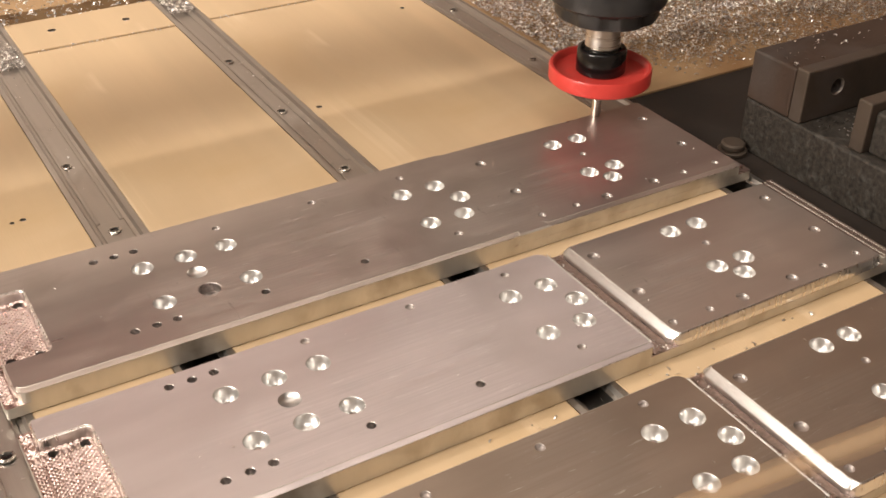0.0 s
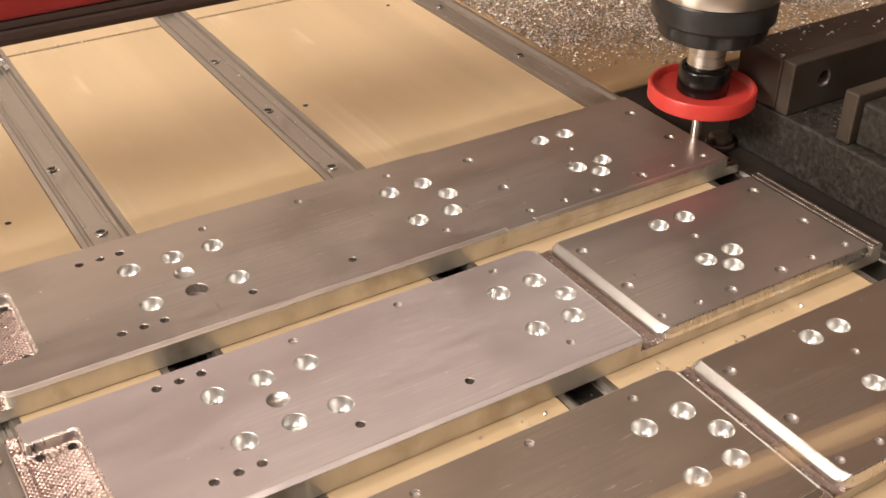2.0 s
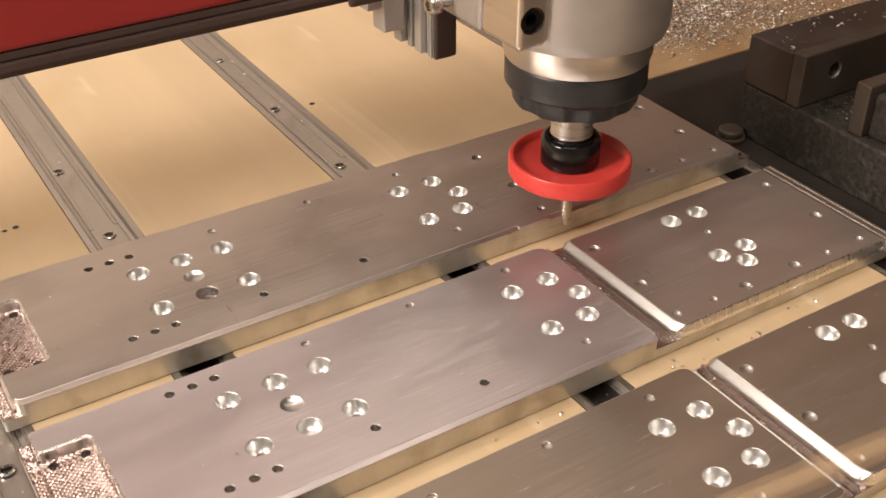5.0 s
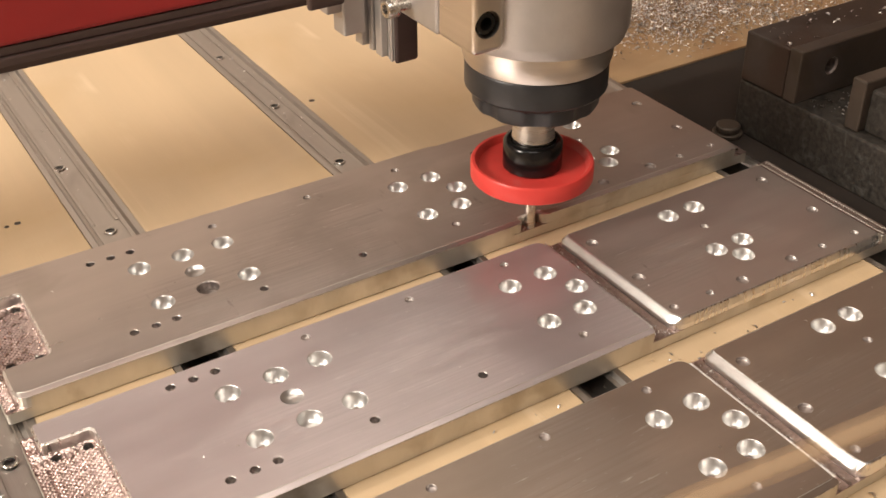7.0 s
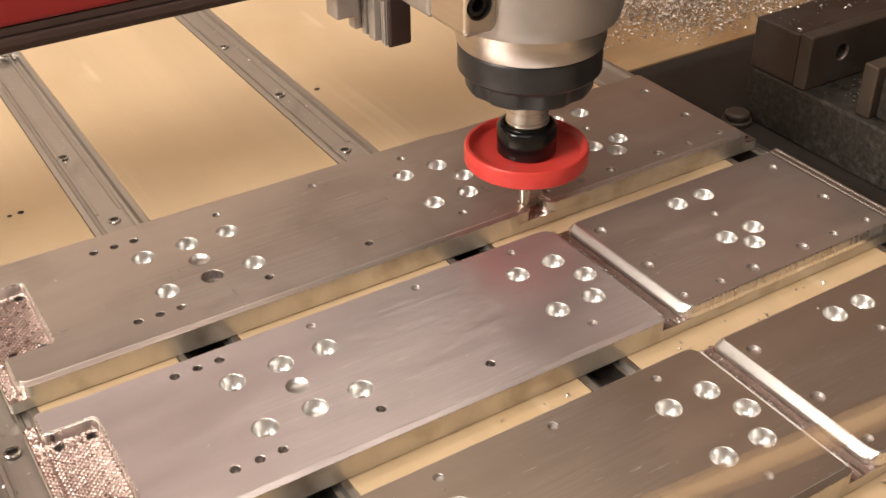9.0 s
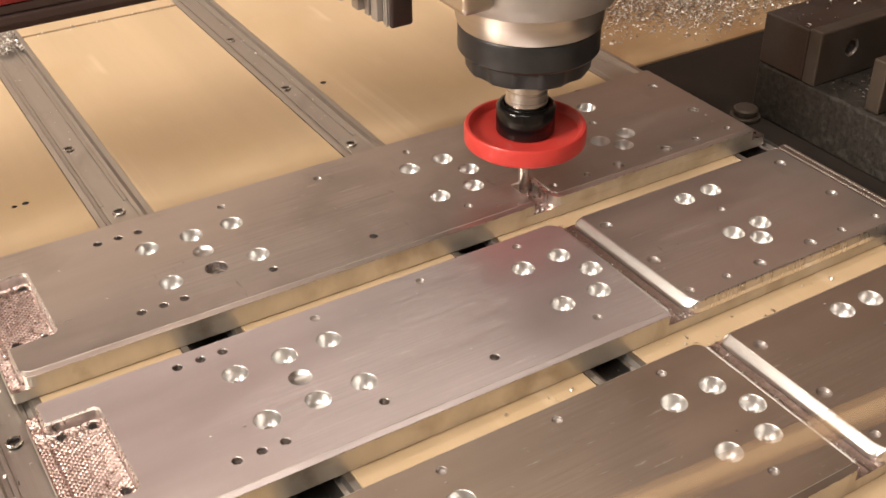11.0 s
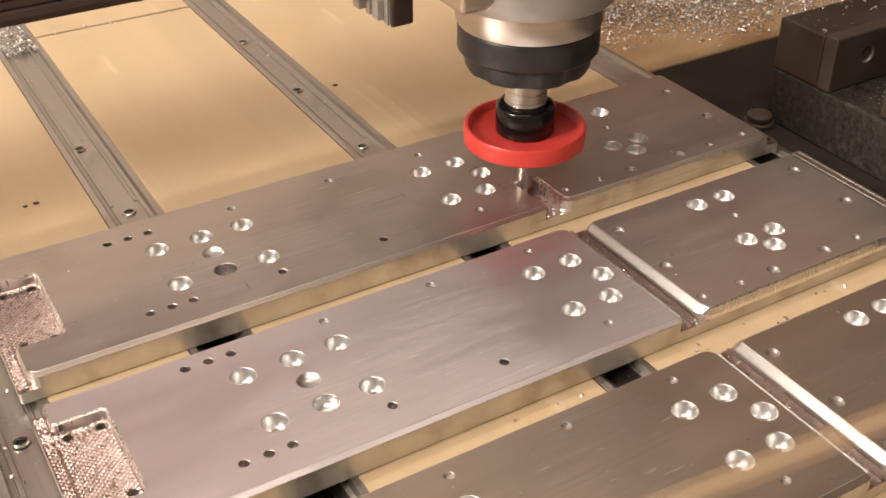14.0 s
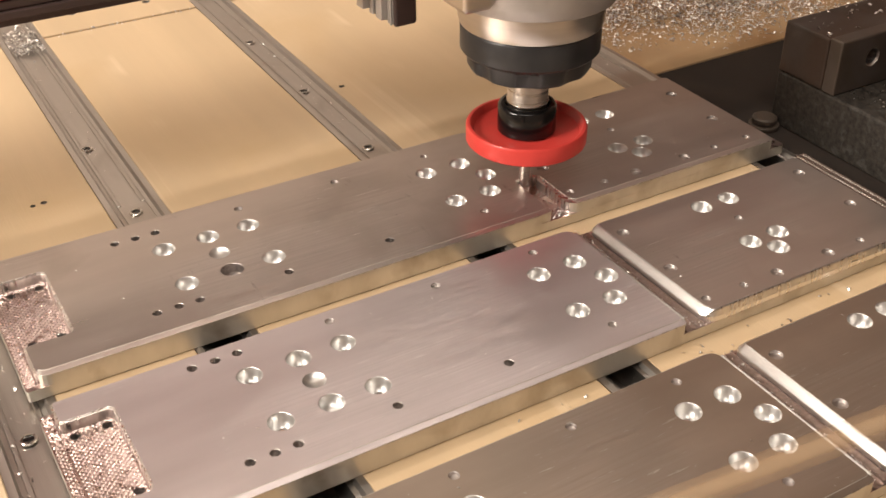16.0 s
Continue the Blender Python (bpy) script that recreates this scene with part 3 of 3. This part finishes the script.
def build_spindle():
    t = thing("spindle_carriage", 0, 0, 0, "grey router spindle with black nut and red chip fan", "milling spindle")
    # cutter with two flutes
    bm = bmesh.new()
    n = 24
    rings = []
    for k in range(22):
        z = 5.9 + k * 1.4
        flute = z < 11
        ring = []
        for i in range(n):
            a = 2 * math.pi * i / n
            r = 1.95 - (0.75 * max(0.0, math.cos(2 * (a - z * 0.55))) ** 2 if flute else 0.0)
            ring.append(bm.verts.new((r * MM * math.cos(a), r * MM * math.sin(a), z * MM)))
        rings.append(ring)
    for a, b in zip(rings, rings[1:]):
        for i in range(n):
            bm.faces.new((a[i], a[(i + 1) % n], b[(i + 1) % n], b[i]))
    bm.faces.new(list(reversed(rings[0])))
    bm.faces.new(rings[-1])
    part("end_mill", bm, M_STEEL, t, "slim bright steel end mill", 40)
    # dished fan disc
    bm = bmesh.new()
    lathe(bm, [(3, 28.4), (17.5, 28.4), (19.0, 27.0), (20.6, 27.0), (21.2, 27.6), (21.3, 32.7), (20.8, 33.5), (19.8, 33.5), (19.2, 32.9), (18.4, 31.2), (17.0, 30.8), (3, 30.8)], 96)
    part("chip_fan", bm, M_RED, t, "red plastic dished chip fan", 35)
    bm = bmesh.new()
    lathe(bm, [(7.3, 30.9), (9.6, 30.9), (10.2, 31.5), (10.2, 40.4), (9.7, 41.2), (8.9, 41.6), (7.9, 41.6), (7.4, 41.0), (7.3, 30.9)], 64)
    part("collar", bm, M_RUBBER, t, "black glossy clamp collar", 35)
    bm = bmesh.new()
    lathe(bm, [(0, 30.9), (5.4, 30.9), (7.0, 31.4), (7.0, 41.2), (7.35, 42.0), (7.35, 43.0), (7.1, 43.4), (7.1, 57), (0, 57)], 48)
    part("shank", bm, M_STEEL, t, "bright steel tool shank", 35)
    # nut: scalloped lower tier, plain upper tier

    def scallop(k, a):
        if k not in (1, 2, 3, 4):
            return 0
        d = (a * 8 / (2 * math.pi) + 0.3) % 1.0
        d = abs(d - 0.5) * 2
        return max(0.0, 1 - (d / 0.5) ** 2) * (0.3, 0.9, 1.5, 1.2)[k - 1]
    bm = bmesh.new()
    lathe(bm, [(8.0, 54.9), (18.4, 54.9), (20.2, 55.6), (21.2, 57.4), (21.5, 60.6), (21.8, 61.6), (23.0, 62.2), (23.6, 63.0), (23.6, 70.8), (23.2, 71.5), (21, 71.7), (0, 71.7)], 128, scallop)
    nut = part("collet_nut", bm, M_BLACK, t, "black collet nut with wrench scallops", 30)
    bm = bmesh.new()
    lathe(bm, [(0, 71.4), (22.8, 71.4), (23.8, 72.0), (24.4, 74.0), (24.6, 77.5), (24.6, 88.5), (24.6, 140), (0, 140)], 96)
    part("nose", bm, M_TURNED, t, "turned aluminium spindle nose", 30)
    # clamp casting round the nose, with a split ear towards -x
    bm = bmesh.new()
    ring = [Vector((29.0 * math.cos(a), 29.0 * math.sin(a))) for a in [2 * math.pi * i / 72 for i in range(72)]]
    prism(bm, ring, ((80.9, 2.6), (81.6, 1.2), (84.5, 0.2), (86, 0), (150, 0)))
    part("clamp_ring", bm, [M_CAST, M_CAST], t, "grey cast spindle clamp", 30)
    ear = rounded(((-36.0, -16.8, 1.5), (-26.2, -16.8, 1.5), (-18.0, -10.0, 1.5), (-14.0, 3.0, 1.5), (-36.0, 3.0, 1.5)))
    bm = bmesh.new()
    prism(bm, ear, ((85.6, 1.0), (86.4, 0.3), (87.2, 0), (150, 0)))
    me = finish("clamp_ear", bm, [M_CAST, M_CAST])
    cut = bmesh.new()
    for z in (94.6, 114):
        c = bmesh.new()
        lathe(c, [(0, 0), (4.3, 0), (4.3, 20), (0, 20)], 32)
        bmesh.ops.rotate(c, verts=c.verts, matrix=Matrix.Rotation(radians(90), 3, "X"))
        bmesh.ops.translate(c, verts=c.verts, vec=(-31.0 * MM, -11.2 * MM, z * MM))
        tmp = bpy.data.meshes.new("t")
        c.to_mesh(tmp)
        c.free()
        cut.from_mesh(tmp)
    me = bore(me, finish("cut", cut, [M_TURNED]))
    ear_part = part("clamp_ear", me, None, t, "split clamp ear with counterbored screws")
    for z in (94.6, 114):
        bm = bmesh.new()
        lathe(bm, [(0, -1), (3.6, -1), (3.6, 4.0), (3.1, 4.5), (2.0, 4.5), (1.9, 1.6), (0, 1.4)], 24)
        bmesh.ops.rotate(bm, verts=bm.verts, matrix=Matrix.Rotation(radians(90), 3, "X"))
        part("clamp_screw", bm, M_RUBBER, ear_part, "black socket head screw", 40, at=(-31.0, -11.3, z))
    bm = bmesh.new()
    prism(bm, rounded(((-36.0, 3.6, 1.5), (-10.0, 3.6, 1.5), (-10.0, 30, 1.5), (-36.0, 30, 1.5))), ((85.0, 1.0), (85.8, 0.3), (86.6, 0), (150, 0)))
    part("clamp_base", bm, [M_CAST, M_CAST], t, "grey cast rear half of the clamp", 30)
    # mounting plate and guide rail behind the clamp
    bm = bmesh.new()
    box(bm, -24, 46, 30.2, 38, 78, 190, 0.8)
    part("mounting_plate", bm, M_CAST, t, "grey aluminium mounting plate")
    bm = bmesh.new()
    box(bm, -21.5, 46, 38.2, 60, 74, 190, 0.8)
    part("slide", bm, M_STRIP, t, "dark slide behind the mounting plate")
    # guide profile: stepped ridges on its flank, dark end pad
    for x0, x1, y0, y1, z0 in ((-30.4, -21.8, 40.3, 60, 61.5), (-31.2, -30.5, 40.5, 41.7, 61.2), (-31.0, -30.5, 42.4, 43.4, 61.4), (-33.0, -30.5, 44.2, 48.6, 62.2), (-33.8, -30.5, 49.2, 52.0, 63.0), (-36.0, -30.5, 52.6, 57.5, 64.2)):
        bm = bmesh.new()
        box(bm, x0, x1, y0, y1, z0, 190, 0.3)
        if z0 == 61.5:
            guide = part("guide_profile", bm, M_CAST, t, "ridged aluminium guide profile")
        else:
            part("ridge", bm, M_CAST, guide)
    bm = bmesh.new()
    box(bm, -30.6, -21.7, 38.5, 40.2, 61.0, 84, 1.0)
    part("end_pad", bm, M_STRIP, guide, "dark end pad of the guide")
    bm = bmesh.new()
    box(bm, -44.5, -36.2, 49, 57, 70.5, 190, 0.6)
    box(bm, -50.0, -44.6, 50, 56, 79, 190, 0.6)
    part("carriage_block", bm, M_CAST, t, "pale stepped carriage block")
    bm = bmesh.new()
    box(bm, -58, -44.6, 46.5, 49.4, 83, 190, 1.2)
    part("scraper", bm, M_STRIP, t, "dark wiper plate")
    bm = bmesh.new()
    lathe(bm, [(0, 0), (1.7, 0), (1.7, 5), (3.1, 5), (3.1, 8.2), (2.7, 8.7), (1.6, 8.7), (1.5, 6.6), (0, 6.4)], 24)
    bmesh.ops.rotate(bm, verts=bm.verts, matrix=Matrix.Rotation(radians(-90), 3, "Y"))
    part("bolt", bm, M_SCREW, t, "bright socket bolt", 40, at=(-35.9, 20.0, 90.0))
    return t


def build_beam():
    t = thing("gantry_beam", 0, 0, 80, "long red painted gantry beam with dark lower rail", "gantry beam")
    bm = bmesh.new()
    box(bm, -380, 560, 58, 98, 8.5, 46, 1.5)
    part("beam", bm, M_BEAM, t, "red painted steel beam")
    for z0, z1, y0 in ((0, 2.6, 59.5), (2.7, 5.4, 57.2), (5.5, 8.4, 58.6)):
        bm = bmesh.new()
        box(bm, -380, 560, y0, 97, z0, z1, 0.5)
        part("rail_strip", bm, M_STRIP, t, "dark brown rail strip")
    return t


# ---- the vise ----


def build_vise():
    t = thing("machine_vise", 250, 0, 1.25, "old dark cast-iron machine vise with rusty jaws", "vise")
    bm = bmesh.new()
    box(bm, 0, 150, -160, 54, 0, 22.8, 1.0)
    part("bed", bm, M_VISE, t, "dusty grey-black vise bed")
    bm = bmesh.new()
    box(bm, 0, 150, 31.2, 54, 22.9, 43.8, 0.9)
    fixed = part("fixed_jaw", bm, M_JAW, t, "brown rusty fixed jaw")
    bm = bmesh.new()
    box(bm, -0.1, 150, 24.8, 31, 22.9, 44.8, 0.7)
    me = finish("jaw_plate", bm, [M_JAWPLATE, M_DARKBORE])
    cut = bmesh.new()
    lathe(cut, [(0, 0), (3.0, 0), (3.0, 5), (3.6, 5.6), (3.6, 12), (0, 12)], 24)
    bmesh.ops.rotate(cut, verts=cut.verts, matrix=Matrix.Rotation(radians(90), 3, "X"))
    bmesh.ops.translate(cut, verts=cut.verts, vec=(18 * MM, 30.5 * MM, 35.2 * MM))
    me = bore(me, finish("cut", cut, [M_DARKBORE]))
    part("jaw_plate", me, None, fixed, "worn steel jaw plate with bolt hole")
    bm = bmesh.new()
    box(bm, 2, 150, -4.5, 2.0, 22.9, 43.3, 0.7)
    part("jaw_plate", bm, M_JAWPLATE, t, "worn steel jaw plate")
    bm = bmesh.new()
    box(bm, 5, 150, -60, -4.7, 22.9, 40.2, 1.2)
    part("moving_jaw", bm, M_VISE, t, "dark moving jaw")
    # hold-down bolt between vise and plate
    b = thing("hold_down_bolt", 244.0, 51.0, 1.25, "short worn steel hold-down bolt beside the plate", "bolt")
    bm = bmesh.new()
    lathe(bm, [(0, 0), (3.0, 0), (3.0, 2.2), (4.8, 2.4), (5.0, 2.8), (5.0, 4.4), (4.3, 5.0), (0, 5.1)], 28)
    part("bolt", bm, M_JAWPLATE, b, "", 35)
    bm = bmesh.new()
    lathe(bm, [(3.1, 0.1), (6.0, 0.1), (6.2, 0.5), (6.2, 1.6), (5.9, 2.0), (3.1, 2.0)], 28)
    part("washer", bm, M_JAWPLATE, b, "", 35)


def build_shield_edge():
    t = thing("shield_edge", 63, -199, BED, "blurred edge of a clear acrylic shield, as a see-through tan rod", "guard rail")
    m = bpy.data.materials.new("see_through_tan_edge")
    m.use_nodes = True
    n, l = m.node_tree.nodes, m.node_tree.links
    bsdf = n["Principled BSDF"]
    ns, mr = n.new("ShaderNodeTexNoise"), n.new("ShaderNodeMapRange")
    ns.inputs["Scale"].default_value = 60
    mr.inputs[3].default_value, mr.inputs[4].default_value = 0.10, 0.18
    l.new(ns.outputs["Fac"], mr.inputs[0])
    l.new(mr.outputs[0], bsdf.inputs["Alpha"])
    bsdf.inputs["Base Color"].default_value = (0.56, 0.38, 0.21, 1)
    bsdf.inputs["Roughness"].default_value = 0.6
    # stand-in for a blurred acrylic edge: a core in a wider see-through sleeve
    b = Vector((0, 0, 144.0))
    axis = Vector((100, -50, 55))
    turn = axis.to_track_quat("Z", "Y").to_matrix().to_4x4()
    rail = None
    for name, r in (("rail", 1.9), ("core", 0.95)):
        bm = bmesh.new()
        lathe(bm, [(r, 0), (r, axis.length)], 24)
        bmesh.ops.transform(bm, verts=bm.verts, matrix=Matrix.Translation((b - axis) * MM) @ turn)
        rail = part(name, bm, m, rail or t, "", 40)
    # Post is added to hold the edge up; it stands out of view.
    bm = bmesh.new()
    lathe(bm, [(0, 0), (7, 0), (7, 2), (2.2, 2.6), (2.2, 145), (0, 145)], 20)
    part("post", bm, M_JAWPLATE, t, "added slim grey post, out of view", 40)


# ---- swarf ----


def chips(name, label, spots, seed, mat=None):
    """One object of curled shards; spots are (x, y, z, size)."""
    rnd = random.Random(seed)
    verts, faces = [], []
    for x, y, z, s in spots:
        a, tilt = rnd.uniform(0, 6.283), rnd.uniform(-0.9, 0.9)
        L, W, c = s * rnd.uniform(0.6, 1.5), s * rnd.uniform(0.2, 0.5), rnd.uniform(0.15, 0.6)
        ux, uy = math.cos(a), math.sin(a)
        i = len(verts)
        for k in range(4):
            q = k / 3 - 0.5
            up = (0.25 - q * q) * 4 * c * L + s * 0.12
            for w in (-0.5, 0.5):
                px, py = q * L * ux - w * W * uy, q * L * uy + w * W * ux
                verts.append(((x + px) * MM, (y + py) * MM, (z + max(0.02, up * 0.6 + w * W * tilt + abs(tilt) * W * 0.5)) * MM))
        for k in range(3):
            faces.append((i + 2 * k, i + 2 * k + 1, i + 2 * k + 3, i + 2 * k + 2))
    me = bpy.data.meshes.new(name)
    me.from_pydata(verts, [], faces)
    me.materials.append(mat or M_CHIP)
    return tagged(new(name, me), label, "swarf", kind="stuff")


def build_swarf():
    rnd = random.Random(5)
    spots = []
    while len(spots) < 74000:
        x, y = rnd.uniform(239, 470), rnd.uniform(116, 390)
        d = noise.noise(Vector((x * 0.018, y * 0.018, 3)))
        near = min(1.0, max(0.0, (y - 124) / 50 + (x - 243) / 350 + d * 0.7))
        if rnd.random() < near ** 1.6:
            spots.append((x, y, BED + 0.05 + rnd.random() * 1.2 * near, rnd.uniform(0.55, 1.8)))
    chips("swarf", "silvery aluminium chips strewn over the side board", spots, 1)
    spots = []
    while len(spots) < 2600:
        x, y = rnd.uniform(-60, 240), rnd.uniform(325, 420)
        edge = 333 + 14 * noise.noise(Vector((x * 0.03, 0, 1))) + (14 if x > 90 else 0)
        if y > edge:
            spots.append((x, y, BED - 1.3 + rnd.random() * 3.5, rnd.uniform(1.0, 2.8)))
    for k, (x0, x1) in enumerate(RAILS[1:3]):
        for i in range(420):
            spots.append((rnd.uniform(x0 + 3, x1 - 2), 300 + abs(rnd.gauss(0, 17)) - (22 if k == 0 else -8), BED - 1.0 + rnd.random() * 1.6, rnd.uniform(0.8, 2.0)))
    chips("swarf", "bright heap of aluminium chips at the far end of the bed", spots, 2)
    spots = [(rnd.uniform(20, 90), SEAM + rnd.gauss(-0.4, 0.9), BED + 0.05, rnd.uniform(0.5, 1.2)) for i in range(60)]
    spots += [(rnd.uniform(112, 215), SEAM + rnd.gauss(-0.4, 0.9), BED + 0.05, rnd.uniform(0.5, 1.2)) for i in range(60)]
    for x0, x1 in RAILS:
        spots += [(rnd.uniform(x0 + 4, x1 - 4), rnd.uniform(130, 285), BED - 1.1, rnd.uniform(0.5, 1.3)) for i in range(26)]
    spots += [(rnd.uniform(-67, -57), rnd.uniform(-30, 60), BED - 1.1, rnd.uniform(0.6, 1.8)) for i in range(30)]
    spots += [(rnd.uniform(60, 210), rnd.uniform(-54, -46), BED + 0.05, rnd.uniform(0.6, 1.6)) for i in range(26)]
    spots += [(rnd.uniform(60, 220), rnd.uniform(20, 27), BED + 0.05, rnd.uniform(0.5, 1.0)) for i in range(12)]
    chips("swarf", "scattered small chips in tracks, seam and gaps", spots, 3)
    spots = [(rnd.uniform(255, 390), rnd.uniform(3.5, 23), 24.1, rnd.uniform(0.6, 1.8)) for i in range(260)]
    spots += [(rnd.uniform(252, 390), rnd.uniform(33, 53), 45.1, rnd.uniform(0.6, 1.8)) for i in range(70)]
    chips("swarf", "chips caught on the vise bed and jaw", spots, 4)
    # burrs along the milled grooves, pockets and ledges
    spots = []
    for x0, y0, sx in ((0, 0, 1.0), (-0.3, -74, 0.985)):
        for i in range(70):
            spots.append((x0 + sx * (122.6 + abs(rnd.gauss(0, 0.5))), y0 + rnd.uniform(-43, 16.5), 10.0, rnd.uniform(0.25, 0.8)))
        for i in range(34):
            spots.append((x0 + sx * rnd.uniform(122.8, 129), y0 + rnd.choice((rnd.uniform(-43, -38), rnd.uniform(10, 16))), 5.95, rnd.uniform(0.4, 1.0)))
        for i in range(24):
            spots.append((x0 + sx * rnd.choice((rnd.uniform(226, 226.6), rnd.uniform(228.8, 230))), y0 + rnd.uniform(-43, 16.5), 8.8, rnd.uniform(0.3, 0.8)))
    for y0 in (0, 74.2, -74):
        for i in range(60):
            spots.append((-37.2 + rnd.uniform(0, 0.6), y0 + rnd.uniform(-28, 7), 10.05, rnd.uniform(0.25, 0.6)))
        for i in range(40):
            spots.append((rnd.uniform(-50, -38), y0 + rnd.uniform(-28, 6), 6.0, rnd.uniform(0.3, 0.7)))
    for y0 in (74.2, 0, -74):
        for i in range(16):
            spots.append((rnd.uniform(-48, 222), y0 + rnd.uniform(-40, 14), 10.05, rnd.uniform(0.4, 1.1)))
        for i in range(50):
            spots.append((rnd.uniform(-54.5, -52), y0 + rnd.uniform(-42, 16), 6.0, rnd.uniform(0.3, 0.8)))
    for i in range(60):
        spots.append((rnd.uniform(120, 215), rnd.uniform(-132, -120), BED + 0.05, rnd.uniform(0.8, 2.6)))
    for i in range(90):
        spots.append((rnd.uniform(124.5, 131.5), rnd.uniform(30.2, 35.5), 6.0, rnd.uniform(0.4, 1.1)))
    chips("burrs", "ragged bright burrs along the milled edges", spots, 6)


# ---- build ----
build_room()
build_boards()
build_rails()
PLATE_1, STRIP = build_plate(0.2, 74.2, 1.010, 1.012, "stained aluminium plate, its groove being milled", True, M_PLATE, M_PLATE)
build_plate(0, 0, 1.0, 1.0, "scuffed aluminium plate with finished bright groove", False, M_SANDED, M_PLATE)
build_plate(-0.3, -74.0, 0.985, 1.0, "grey aluminium plate with finished bright groove", False, M_PLATE_BROWN, M_PLATE_BROWN)
SPINDLE = build_spindle()
BEAM = build_beam()
build_vise()
build_shield_edge()
build_swarf()

# tool positions: seconds, x, y in millimetres
TOOL = (
    (0.0, 203.5, 92.5), (0.5, 220.3, 93.3), (1.0, 228.6, 83.1), (1.5, 228.4, 67.0), (2.0, 228.0, 50.0), (2.5, 227.0, 32.8), (3.0, 209.8, 30.6),
    (3.5, 193.0, 30.0), (4.0, 175.9, 29.8), (4.2, 169.3, 29.8), (5.0, 142.5, 29.8), (5.5, 129.0, 30.0), (6.0, 126.5, 30.5), (6.3, 125.2, 31.4), (6.5, 130.1, 30.4),
    (7.0, 128.5, 31.5), (7.5, 129.3, 32.7), (8.0, 129.4, 33.3), (8.5, 128.0, 36.2), (9.0, 125.8, 35.4), (9.2, 129.3, 37.0),
    (10.0, 127.6, 40.0), (10.7, 129.2, 42.4), (11.3, 127.6, 44.6), (11.5, 129.8, 45.2), (12.0, 127.8, 47.0), (12.5, 127.4, 45.6), (13.0, 129.8, 47.0), (13.5, 128.4, 49.2),
    (14.0, 127.2, 49.6), (14.5, 129.8, 49.6), (15.0, 129.2, 51.2), (15.5, 127.6, 53.0), (16.0, 127.2, 52.0))


def swirl(t):
    """Offset of the looping cut, one small loop about every 0.4 s."""
    if t < 6.4:
        return 0.0, 0.0
    turns = (t - 7.08) / 0.425 if t < 8.355 else 3 + (t - 8.355) / 0.4272 if t < 12.2 else 12 + (t - 12.2) / 0.4
    return 1.8 * math.cos(2 * math.pi * turns), 1.1 * math.sin(2 * math.pi * turns)


def tool_path():
    """The tool positions with the loops filled in every tenth of a second."""
    rows = [TOOL[0]]
    for (t0, x0, y0), (t1, x1, y1) in zip(TOOL, TOOL[1:]):
        n = max(1, round((t1 - t0) * 10)) if t1 > 6.4 else 1
        (a0, b0), (a1, b1) = swirl(t0), swirl(t1)
        for k in range(1, n + 1):
            f = k / n
            t = t0 + (t1 - t0) * f
            a, b = swirl(t)
            rows.append((round(t, 3), x0 - a0 + (x1 - a1 - x0 + a0) * f + a, y0 - b0 + (y1 - b1 - y0 + b0) * f + b))
    return rows


def motions():
    PATH_OF_TOOL = tool_path()
    walk(SPINDLE, [(t, pose(x * MM, y * MM, 0)) for t, x, y in PATH_OF_TOOL])
    walk(BEAM, [(t, pose(0, y * MM, 0.080)) for t, x, y in PATH_OF_TOOL])
    reach = 0.0
    rows = []
    for t, x, y in PATH_OF_TOOL:
        if t >= 5.5:
            reach = max(reach, y + 0.4 - 30.0)
        rows.append((t, pose(0, reach * MM, 0)))
    walk(STRIP, rows)


motions()
